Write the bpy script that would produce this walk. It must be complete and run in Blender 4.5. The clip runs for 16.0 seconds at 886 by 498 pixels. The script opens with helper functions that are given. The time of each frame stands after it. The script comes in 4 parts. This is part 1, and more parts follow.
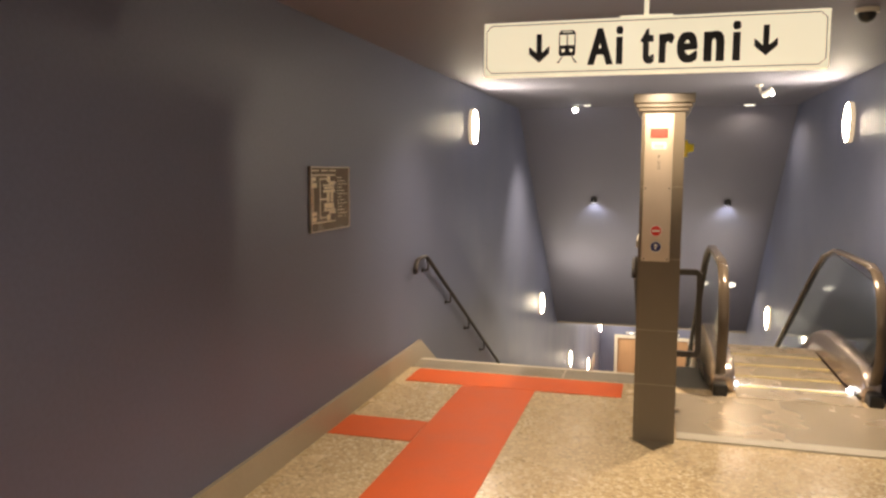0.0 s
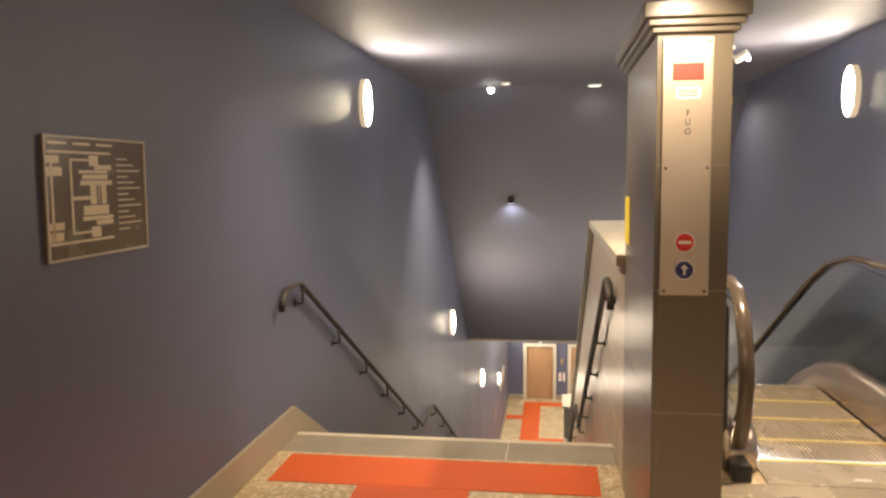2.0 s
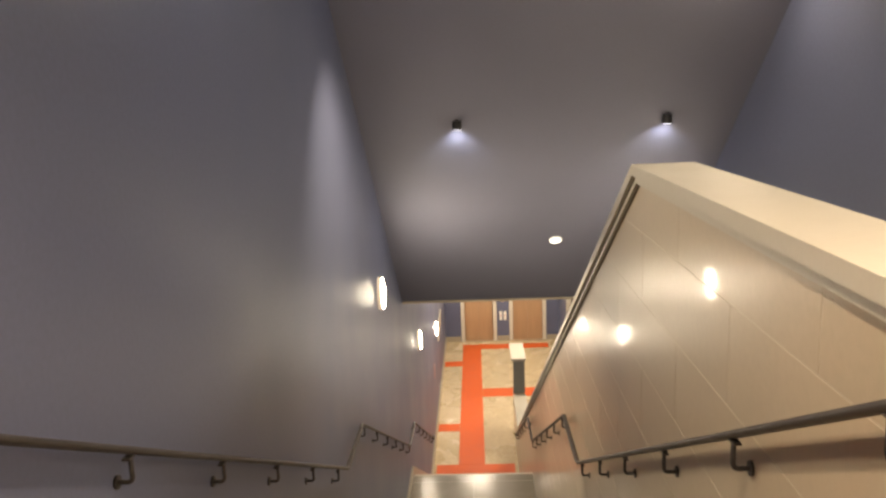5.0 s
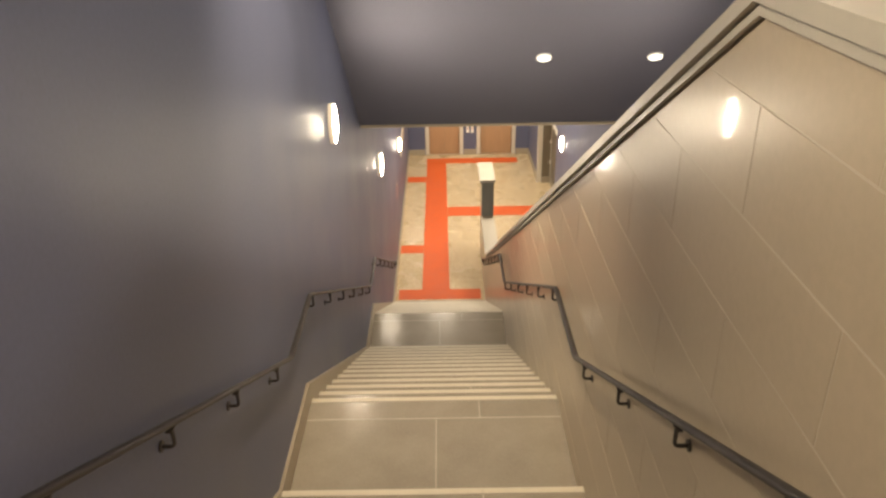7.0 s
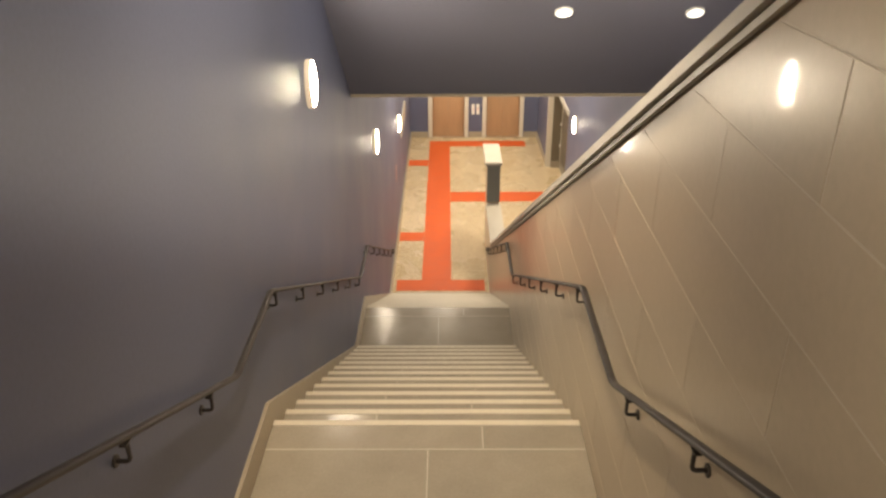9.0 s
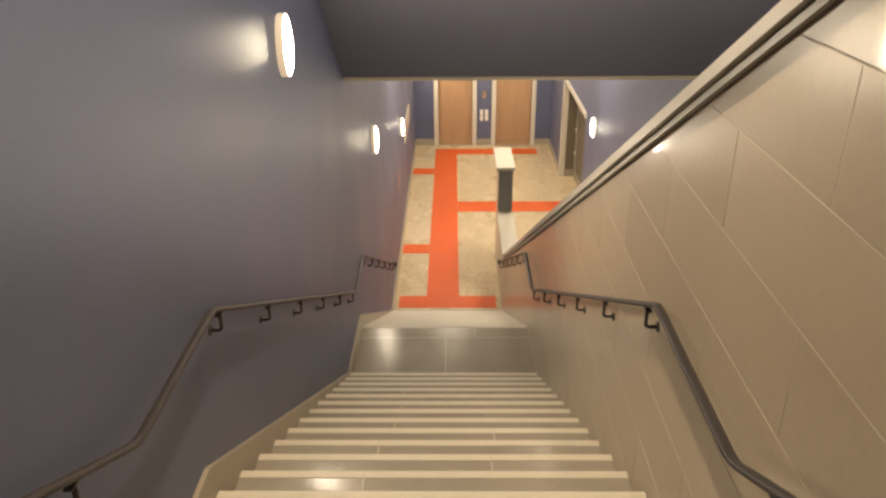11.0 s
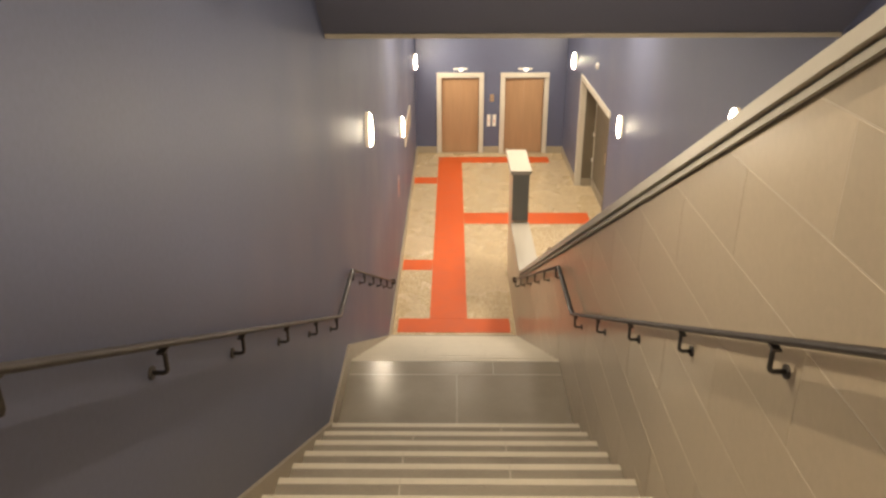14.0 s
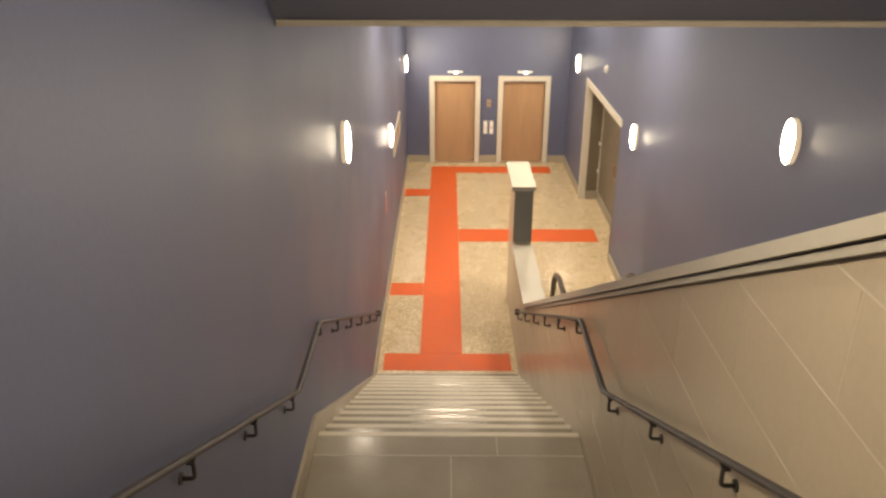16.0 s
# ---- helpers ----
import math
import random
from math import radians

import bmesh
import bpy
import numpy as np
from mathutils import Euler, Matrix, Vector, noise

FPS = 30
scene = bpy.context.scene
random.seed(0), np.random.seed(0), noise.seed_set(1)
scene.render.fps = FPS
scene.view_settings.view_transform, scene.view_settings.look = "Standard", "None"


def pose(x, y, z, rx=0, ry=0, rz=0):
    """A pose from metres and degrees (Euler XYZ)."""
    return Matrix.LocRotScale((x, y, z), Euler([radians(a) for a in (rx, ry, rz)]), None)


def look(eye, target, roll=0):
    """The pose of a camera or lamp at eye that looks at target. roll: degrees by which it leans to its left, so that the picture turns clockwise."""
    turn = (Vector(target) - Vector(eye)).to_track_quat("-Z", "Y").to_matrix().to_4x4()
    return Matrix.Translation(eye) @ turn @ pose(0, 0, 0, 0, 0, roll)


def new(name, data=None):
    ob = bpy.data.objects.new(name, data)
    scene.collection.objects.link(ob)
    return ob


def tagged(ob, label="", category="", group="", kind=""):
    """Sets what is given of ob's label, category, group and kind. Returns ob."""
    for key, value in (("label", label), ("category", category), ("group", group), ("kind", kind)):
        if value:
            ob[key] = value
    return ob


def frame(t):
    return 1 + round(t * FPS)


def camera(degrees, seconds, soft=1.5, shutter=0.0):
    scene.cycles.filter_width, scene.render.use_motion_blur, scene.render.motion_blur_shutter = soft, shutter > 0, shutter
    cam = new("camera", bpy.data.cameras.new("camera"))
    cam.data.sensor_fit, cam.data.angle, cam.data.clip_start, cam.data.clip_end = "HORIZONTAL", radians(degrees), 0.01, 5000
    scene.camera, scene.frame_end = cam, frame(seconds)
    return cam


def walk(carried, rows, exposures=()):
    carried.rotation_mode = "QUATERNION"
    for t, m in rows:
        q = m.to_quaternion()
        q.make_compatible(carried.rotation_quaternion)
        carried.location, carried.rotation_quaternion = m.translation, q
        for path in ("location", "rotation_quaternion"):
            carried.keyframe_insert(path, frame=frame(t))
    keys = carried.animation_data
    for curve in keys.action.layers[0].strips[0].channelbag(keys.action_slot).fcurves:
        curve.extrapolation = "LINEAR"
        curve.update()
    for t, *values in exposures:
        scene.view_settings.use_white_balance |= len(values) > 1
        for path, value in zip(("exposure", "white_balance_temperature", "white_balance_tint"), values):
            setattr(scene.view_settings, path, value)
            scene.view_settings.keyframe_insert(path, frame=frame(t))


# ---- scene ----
cam = camera(59.7, 16.0, soft=2.6)
PATH = [
    (0, (1.994, -6.4, 1.65), (1.458, -4.484, 1.447), 0.3),
    (0.5, (1.902, -5.916, 1.629), (1.502, -3.963, 1.467), 0.3),
    (1, (1.749, -5.413, 1.615), (1.398, -3.448, 1.483), 0.3),
    (1.5, (1.602, -4.899, 1.573), (1.302, -2.926, 1.434), -0.2),
    (2, (1.532, -4.369, 1.533), (1.252, -2.398, 1.343), -0.5),
    (2.5, (1.444, -3.84, 1.506), (1.189, -1.873, 1.244), -0.7),
    (3, (1.402, -3.303, 1.486), (1.181, -1.339, 1.178), -0.8),
    (3.5, (1.337, -2.783, 1.498), (1.126, -0.827, 1.142), -0.7),
    (3.7, (1.26, -2.586, 1.496), (1.082, -0.628, 1.129), -0.8),
    (5.8, (1.103, -0.524, 1.483), (1.036, 1.424, 1.035), -2.0),
    (6, (1.091, -0.338, 1.45), (1.026, 1.6, 0.962), -1.5),
    (6.5, (1.07, -0.135, 1.46), (1.013, 1.719, 0.713), -1.5),
    (7, (1.039, 0.155, 1.403), (1.037, 1.951, 0.523), -0.9),
    (7.5, (1.064, 0.405, 1.272), (1.051, 2.199, 0.388), -0.6),
    (8, (1.085, 0.661, 1.164), (1.083, 2.446, 0.263), -0.4),
    (8.5, (1.06, 0.943, 1.032), (1.063, 2.726, 0.124), -0.5),
    (9, (1.081, 1.218, 0.875), (1.069, 3.0, -0.033), -0.3),
    (9.2, (1.1, 1.331, 0.836), (1.081, 3.116, -0.066), -0.6),
    (11.5, (1.042, 2.614, 0.083), (1.013, 4.417, -0.782), -0.5),
    (12, (1.043, 2.86, -0.027), (1.005, 4.668, -0.882), -0.8),
    (12.5, (1.017, 3.156, -0.195), (0.979, 4.971, -1.035), -0.6),
    (13, (0.98, 3.387, -0.337), (0.943, 5.207, -1.166), -0.6),
    (13.5, (0.974, 3.669, -0.473), (0.943, 5.49, -1.3), -0.2),
    (14, (0.932, 3.96, -0.611), (0.906, 5.782, -1.436), -0.3),
    (14.5, (0.939, 4.291, -0.77), (0.918, 6.113, -1.594), 0.1),
    (15, (0.909, 4.677, -0.844), (0.893, 6.511, -1.643), -0.1),
    (15.5, (0.905, 5.066, -0.906), (0.899, 6.901, -1.702), 0.0),
    (16, (0.929, 5.367, -0.922), (0.92, 7.194, -1.738), 0.1),
]
walk(cam, [(t, look(eye, target, roll)) for t, eye, target, roll in PATH], [(0.0, 1.14), (1.5, 1.06), (3.0, 1.12), (6.0, 1.06), (8.0, 1.1), (12.0, 0.98), (13.0, 1.04), (16.0, 1.04)])

# ---------------------------------------------------------------- world and light
world = bpy.data.worlds.new("world")
scene.world = world
world.use_nodes = True
world.node_tree.nodes["Background"].inputs[0].default_value = (0.02, 0.02, 0.025, 1)
world.node_tree.nodes["Background"].inputs[1].default_value = 0.3


def area_lamp(name, x, y, z, sx, sy, watts, colour, turn=(0, 0, 0)):
    data = bpy.data.lights.new(name, "AREA")
    data.shape, data.size, data.size_y = "RECTANGLE", sx, sy
    data.energy, data.color = watts, colour
    ob = new(name, data)
    ob.matrix_basis = pose(x, y, z, *turn)
    return ob


def spot_lamp(name, x, y, z, target, watts, colour, cone=90, blend=0.8, radius=0.03):
    data = bpy.data.lights.new(name, "SPOT")
    data.energy, data.color, data.spot_size, data.spot_blend, data.shadow_soft_size = watts, colour, radians(cone), blend, radius
    ob = new(name, data)
    ob.matrix_basis = look((x, y, z), target)
    return ob


WARM = (1.0, 0.77, 0.53)
COOL = (0.93, 0.94, 1.0)
# ---------------------------------------------------------------- plan
WALL_L, WALL_R = 0.0, 3.72
BACK, FRONT = 23.08, -10.0
RISE, TREAD, STEPS = 0.168, 0.315, 13
TOPS = [(0.0, 0.0), (4.93, -2.184), (9.875, -4.368)]
LOW = -6.552
CEIL, BEND, EDGE, EDGE_Z = 2.54, 4.75, 9.676, -1.49
STAIR_R = 1.88
SLOPE = (CEIL - EDGE_Z) / (EDGE - BEND)
CAP_Y0, CAP_Z0, CAP_Y1, CAP_Z1, CAP_END = 2.2, 1.145, 13.45, -5.24, 15.2

LANDING_LAMPS = ((2.3, -5.6), (2.3, -8.4))
# Unseen lamps added under the hall ceiling to brighten the hall.
ADDED_HALL_LAMPS = ((1.0, 15.6), (2.8, 15.6), (1.0, 19.8), (2.8, 19.8))
# The last spot is unseen, added to brighten the landing floor.
LANDING_SPOTS = ((0.94, -0.40), (2.93, -0.45), (1.75, -3.4))
for (px, py), ahead, watts, cone in zip(LANDING_SPOTS, (0.1, 0.5, 0.1), (95, 190, 110), (130, 140, 104)):
    spot_lamp("landing_spot_light", px, py, 2.51, (px, py + ahead, 0.0), watts, WARM, cone, 0.9, 0.05)
# Added lamp, hidden behind the sign, that brightens the top of the steel panel.
spot_lamp("panel_fill_light", 1.98, -2.15, 2.20, (1.98, -1.64, 1.84), 36, WARM, 60, 0.9, 0.03)
for px, py in LANDING_LAMPS:
    area_lamp("ceiling_lamp_light", px, py, 2.44, 1.2, 0.3, 14, WARM)
for px, py in ADDED_HALL_LAMPS:
    area_lamp("hall_fill_light", px, py, EDGE_Z - 0.04, 0.5, 0.5, 46, (1.0, 0.83, 0.62))


# ---------------------------------------------------------------- materials
def mat(name, base, rough=0.5, metal=0.0, var=0.12, scale=6.0, fine=60.0, bump=0.05, spread=0.0, stretch=(1, 1, 1), rvar=0.1, coat=0.0, spec=0.5):
    m = bpy.data.materials.new(name)
    m.use_nodes = True
    nt = m.node_tree
    b = nt.nodes["Principled BSDF"]
    geo = nt.nodes.new("ShaderNodeNewGeometry")
    mp = nt.nodes.new("ShaderNodeMapping")
    mp.inputs["Scale"].default_value = stretch
    nt.links.new(geo.outputs["Position"], mp.inputs["Vector"])
    n1 = nt.nodes.new("ShaderNodeTexNoise")
    n1.inputs["Scale"].default_value, n1.inputs["Detail"].default_value = scale, 5
    n2 = nt.nodes.new("ShaderNodeTexNoise")
    n2.inputs["Scale"].default_value, n2.inputs["Detail"].default_value = fine, 3
    nt.links.new(mp.outputs[0], n1.inputs["Vector"])
    nt.links.new(mp.outputs[0], n2.inputs["Vector"])
    mix = nt.nodes.new("ShaderNodeMix")
    mix.data_type = "FLOAT"
    mix.inputs[0].default_value = 0.4
    nt.links.new(n1.outputs[0], mix.inputs[2])
    nt.links.new(n2.outputs[0], mix.inputs[3])
    val = mix.outputs[0]
    if spread:
        oi = nt.nodes.new("ShaderNodeObjectInfo")
        ad = nt.nodes.new("ShaderNodeMath")
        ad.operation = "MULTIPLY_ADD"
        nt.links.new(oi.outputs["Random"], ad.inputs[0])
        ad.inputs[1].default_value = spread
        nt.links.new(val, ad.inputs[2])
        val = ad.outputs[0]
    rmp = nt.nodes.new("ShaderNodeMapRange")
    rmp.inputs["From Min"].default_value, rmp.inputs["From Max"].default_value = 0.15, 0.85 + spread
    rmp.inputs["To Min"].default_value, rmp.inputs["To Max"].default_value = 1 - var, 1 + var
    nt.links.new(val, rmp.inputs[0])
    mul = nt.nodes.new("ShaderNodeVectorMath")
    mul.operation = "SCALE"
    mul.inputs[0].default_value = base
    nt.links.new(rmp.outputs[0], mul.inputs["Scale"])
    nt.links.new(mul.outputs[0], b.inputs["Base Color"])
    r2 = nt.nodes.new("ShaderNodeMapRange")
    r2.inputs["From Min"].default_value, r2.inputs["From Max"].default_value = 0.1, 0.9
    r2.inputs["To Min"].default_value, r2.inputs["To Max"].default_value = max(0.02, rough - rvar), min(1, rough + rvar)
    nt.links.new(n1.outputs[0], r2.inputs[0])
    nt.links.new(r2.outputs[0], b.inputs["Roughness"])
    b.inputs["Metallic"].default_value = metal
    b.inputs["Specular IOR Level"].default_value = spec
    b.inputs["Coat Weight"].default_value = coat
    if bump:
        bp = nt.nodes.new("ShaderNodeBump")
        bp.inputs["Strength"].default_value, bp.inputs["Distance"].default_value = bump, 0.01
        nt.links.new(n2.outputs[0], bp.inputs["Height"])
        nt.links.new(bp.outputs[0], b.inputs["Normal"])
    return m


def glow(name, colour, strength, base=(0.8, 0.8, 0.8)):
    m = bpy.data.materials.new(name)
    m.use_nodes = True
    b = m.node_tree.nodes["Principled BSDF"]
    b.inputs["Base Color"].default_value = (*base, 1)
    b.inputs["Emission Color"].default_value = (*colour, 1)
    b.inputs["Emission Strength"].default_value = strength
    return m


def terrazzo(name):
    m = mat(name, (0.55, 0.43, 0.26), 0.27, 0, 0.07, 1.3, 30, 0.02, rvar=0.06)
    nt = m.node_tree
    b = nt.nodes["Principled BSDF"]
    geo = nt.nodes.new("ShaderNodeNewGeometry")
    vo = nt.nodes.new("ShaderNodeTexVoronoi")
    vo.inputs["Scale"].default_value = 60
    nt.links.new(geo.outputs["Position"], vo.inputs["Vector"])
    sep = nt.nodes.new("ShaderNodeSeparateColor")
    nt.links.new(vo.outputs["Color"], sep.inputs[0])
    ramp = nt.nodes.new("ShaderNodeValToRGB")
    ramp.color_ramp.interpolation = "CONSTANT"
    stops = ((0.0, (0.34, 0.25, 0.14)), (0.22, (0.45, 0.34, 0.20)), (0.52, (0.60, 0.49, 0.31)), (0.78, (0.76, 0.68, 0.50)), (0.94, (0.14, 0.10, 0.06)))
    while len(ramp.color_ramp.elements) < len(stops):
        ramp.color_ramp.elements.new(0.5)
    for e, (p, c) in zip(ramp.color_ramp.elements, stops):
        e.position, e.color = p, (*c, 1)
    nt.links.new(sep.outputs[0], ramp.inputs[0])
    link = b.inputs["Base Color"].links[0]
    old = link.from_socket
    mx = nt.nodes.new("ShaderNodeMix")
    mx.data_type = "RGBA"
    mx.inputs[0].default_value = 0.52
    nt.links.new(old, mx.inputs[6])
    nt.links.new(ramp.outputs[0], mx.inputs[7])
    nt.links.new(mx.outputs[2], b.inputs["Base Color"])
    return m


M_WALL = mat("blue_grey_paint", (0.102, 0.116, 0.190), 0.46, 0, 0.2, 0.9, 45, 0.012, spec=0.6)
M_CEIL = mat("grey_ceiling_paint", (0.175, 0.178, 0.238), 0.7, 0, 0.1, 0.8, 60, 0.08)
M_PANEL = mat("polished_beige_stone", (0.45, 0.375, 0.27), 0.30, 0, 0.17, 1.2, 38, 0.008, 0.25, rvar=0.01, spec=0.28, coat=0.13)
M_PANEL.node_tree.nodes["Principled BSDF"].inputs["Coat Roughness"].default_value = 0.05
# Cladding stone darkened in colour, as less light reaches the pillar.
M_PILLAR = mat("darkened_brown_stone", (0.135, 0.110, 0.078), 0.30, 0, 0.12, 2.5, 50, 0.015, 0.2, rvar=0.04)
M_JOINT = mat("pale_joint_mortar", (0.52, 0.46, 0.36), 0.7, 0, 0.1, 8, 90, 0.1)
M_TREAD = mat("worn_beige_step_stone", (0.31, 0.272, 0.215), 0.22, 0, 0.3, 3.5, 90, 0.015, 0.14, rvar=0.06)
M_NOSE = mat("pale_nosing_strip", (0.62, 0.56, 0.44), 0.45, 0, 0.12, 9, 80, 0.06, 0.1)
M_RISER = mat("riser_stone", (0.30, 0.26, 0.2), 0.45, 0, 0.2, 4, 50, 0.04, 0.15)
M_SKIRT = mat("skirting_stone", (0.36, 0.31, 0.23), 0.35, 0, 0.18, 4, 45, 0.04, 0.15)
M_CAP = mat("cap_stone", (0.45, 0.415, 0.34), 0.4, 0, 0.08, 3, 45, 0.03, 0.15)
M_GROOVE = mat("dark_groove", (0.20, 0.165, 0.12), 0.7, 0, 0.1, 5, 60, 0.02)
M_TERR = terrazzo("terrazzo")
M_RED = mat("orange_red_marking", (0.60, 0.098, 0.013), 0.62, 0, 0.16, 5, 70, 0.06)
M_RAIL = mat("dark_bronze_rail", (0.052, 0.045, 0.041), 0.48, 0.35, 0.07, 12, 90, 0.02)
M_STEEL = mat("brushed_steel", (0.60, 0.50, 0.39), 0.36, 0.85, 0.06, 3, 160, 0.02, stretch=(1, 1, 0.08), rvar=0.04)
M_DECK = mat("rosy_brushed_steel", (0.56, 0.47, 0.41), 0.26, 0.85, 0.08, 3, 120, 0.01, stretch=(1, 0.1, 1), rvar=0.05)
M_PLATE = mat("ribbed_floor_metal", (0.50, 0.42, 0.31), 0.26, 0.45, 0.08, 2, 70, 0.02)
M_BELT = mat("brown_black_handrail", (0.11, 0.085, 0.062), 0.2, 0.35, 0.15, 6, 80, 0.01)
M_BLACK = mat("black_rubber", (0.012, 0.012, 0.012), 0.3, 0, 0.3, 10, 90, 0.02)
M_YELLOW = mat("yellow_paint", (0.86, 0.70, 0.02), 0.5, 0, 0.08, 10, 90, 0.03)
M_EDGE = mat("faded_yellow_step_edge", (0.46, 0.36, 0.13), 0.5, 0, 0.12, 10, 90, 0.03)
M_RIM = glow("lamp_rim_glass", (1.0, 0.74, 0.46), 0.3, (0.3, 0.27, 0.23))
M_LED = glow("comb_led", (0.55, 0.68, 1.0), 0.22)
M_SIGN = mat("cream_sign_glow", (0.83, 0.77, 0.60), 0.22, 0, 0.04, 4, 60, 0.01)
# A slight glow is added to the cream so the sign looks brighter.
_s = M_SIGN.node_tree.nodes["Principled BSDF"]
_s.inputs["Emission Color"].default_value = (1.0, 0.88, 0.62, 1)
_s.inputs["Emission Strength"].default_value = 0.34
M_INK = mat("dark_sign_ink", (0.018, 0.018, 0.022), 0.4, 0, 0.1, 10, 90, 0.0)
M_RAM = mat("pale_door_frame", (0.60, 0.56, 0.47), 0.4, 0, 0.1, 5, 70, 0.03)
M_DOOR = mat("orange_wood_door", (0.40, 0.245, 0.135), 0.38, 0, 0.18, 2.5, 40, 0.03, stretch=(6, 6, 0.6))
M_GREYDOOR = mat("olive_grey_metal_door", (0.17, 0.145, 0.105), 0.4, 0.2, 0.12, 4, 60, 0.03)
M_DARK = mat("dark_grey_panel", (0.20, 0.20, 0.18), 0.45, 0, 0.15, 5, 60, 0.04)
M_WHITE = mat("white_plastic", (0.78, 0.76, 0.70), 0.4, 0, 0.05, 8, 80, 0.02)
M_MAP = mat("brown_map_ground", (0.15, 0.122, 0.08), 0.25, 0, 0.15, 6, 60, 0.01)
M_MAPLINE = mat("cream_map_ink", (0.80, 0.72, 0.50), 0.35, 0, 0.12, 9, 80, 0.01)
M_NOTICE = mat("dull_pink_notice", (0.42, 0.22, 0.2), 0.4, 0, 0.08, 8, 60, 0.01)
M_REDSIGN = mat("red_sign", (0.62, 0.03, 0.02), 0.3, 0, 0.05, 8, 80, 0.0)
M_BLUESIGN = mat("blue_sign", (0.03, 0.035, 0.16), 0.3, 0, 0.05, 8, 80, 0.0)
M_GLOW = glow("lamp_diffuser", (1.0, 0.84, 0.62), 112)
M_DISC = glow("downlight_disc", (1.0, 0.93, 0.78), 0.9)
M_SPOT = glow("spot_lens", (0.9, 0.92, 1.0), 1.3)
M_BRIGHT = glow("bright_spot_lens", (1.0, 0.95, 0.88), 25)
M_RED_LED = glow("red_display", (0.75, 0.04, 0.015), 0.07, (0.22, 0.03, 0.015))
M_TUBE = glow("ceiling_tube", (1.0, 0.86, 0.66), 6)

M_GLASS = bpy.data.materials.new("balustrade_glass")
M_GLASS.use_nodes = True
_g = M_GLASS.node_tree.nodes["Principled BSDF"]
_g.inputs["Base Color"].default_value = (0.86, 0.92, 0.90, 1)
_g.inputs["Roughness"].default_value = 0.03
_g.inputs["Transmission Weight"].default_value = 1.0
_g.inputs["IOR"].default_value = 1.1


# ---------------------------------------------------------------- building tools
def link_mesh(name, bm, material, smooth=False):
    bmesh.ops.recalc_face_normals(bm, faces=bm.faces[:])
    me = bpy.data.meshes.new(name)
    bm.to_mesh(me)
    bm.free()
    me.materials.append(material)
    if smooth:
        for p in me.polygons:
            p.use_smooth = True
    return new(name, me)


def part(name, bm, material, parent, label="", smooth=False):
    ob = link_mesh(name, bm, material, smooth)
    ob.parent = parent
    ob.matrix_parent_inverse = Matrix.Translation(parent.matrix_world.translation).inverted() if parent.type == "EMPTY" else Matrix()
    if label:
        ob["label"] = label
    return ob


def thing(name, x, y, z, label, category, group="", kind=""):
    ob = new(name)
    ob.empty_display_size = 0.1
    ob.location = (x, y, z)
    bpy.context.view_layer.update()
    return tagged(ob, label, category, group, kind)


def box(bm, x0, y0, z0, x1, y1, z1, bevel=0.0):
    r = bmesh.ops.create_cube(bm, size=1)
    bmesh.ops.transform(bm, matrix=Matrix.Translation(((x0 + x1) / 2, (y0 + y1) / 2, (z0 + z1) / 2)) @ Matrix.Diagonal((x1 - x0, y1 - y0, z1 - z0, 1)), verts=r["verts"])
    if bevel:
        edges = list({e for v in r["verts"] for e in v.link_edges})
        bmesh.ops.bevel(bm, geom=edges, offset=bevel, segments=2, affect="EDGES", profile=0.5)
    return bm


def boxes(*rows, bevel=0.0):
    bm = bmesh.new()
    for r in rows:
        b2 = bmesh.new()
        box(b2, *r, bevel=bevel)
        me = bpy.data.meshes.new("tmp")
        b2.to_mesh(me)
        b2.free()
        bm.from_mesh(me)
        bpy.data.meshes.remove(me)
    return bm


def prism(poly, axis, a, b, bm=None):
    """Extrudes a flat polygon along axis from a to b: axis x takes (y, z) corners, y takes (x, z), z takes (x, y)."""
    bm = bm or bmesh.new()
    def at(p, v):
        return {"x": (v, p[0], p[1]), "y": (p[0], v, p[1]), "z": (p[0], p[1], v)}[axis]
    lo = [bm.verts.new(at(p, a)) for p in poly]
    hi = [bm.verts.new(at(p, b)) for p in poly]
    n = len(poly)
    bm.faces.new(lo)
    bm.faces.new(hi[::-1])
    for i in range(n):
        bm.faces.new((lo[i], hi[i], hi[(i + 1) % n], lo[(i + 1) % n]))
    return bm


def sweep(path, section, bm=None, up=(1, 0, 0), closed=True):
    """A section of (side, height) corners swept along a path of points; side lies along up."""
    bm = bm or bmesh.new()
    pts = [Vector(p) for p in path]
    rings = []
    side = Vector(up)
    for i, p in enumerate(pts):
        d = Vector((0, 0, 0))
        if i:
            d += (p - pts[i - 1]).normalized()
        if i < len(pts) - 1:
            d += (pts[i + 1] - p).normalized()
        d.normalize()
        s = (side - d * side.dot(d)).normalized()
        h = s.cross(d)
        rings.append([bm.verts.new(p + s * a + h * c) for a, c in section])
    n = len(section)
    for r0, r1 in zip(rings, rings[1:]):
        for i in range(n):
            bm.faces.new((r0[i], r0[(i + 1) % n], r1[(i + 1) % n], r1[i]))
    bm.faces.new(rings[0])
    bm.faces.new(rings[-1][::-1])
    return bm


def ring(rx, ry, n=12):
    return [(rx * math.cos(2 * math.pi * i / n), ry * math.sin(2 * math.pi * i / n)) for i in range(n)]


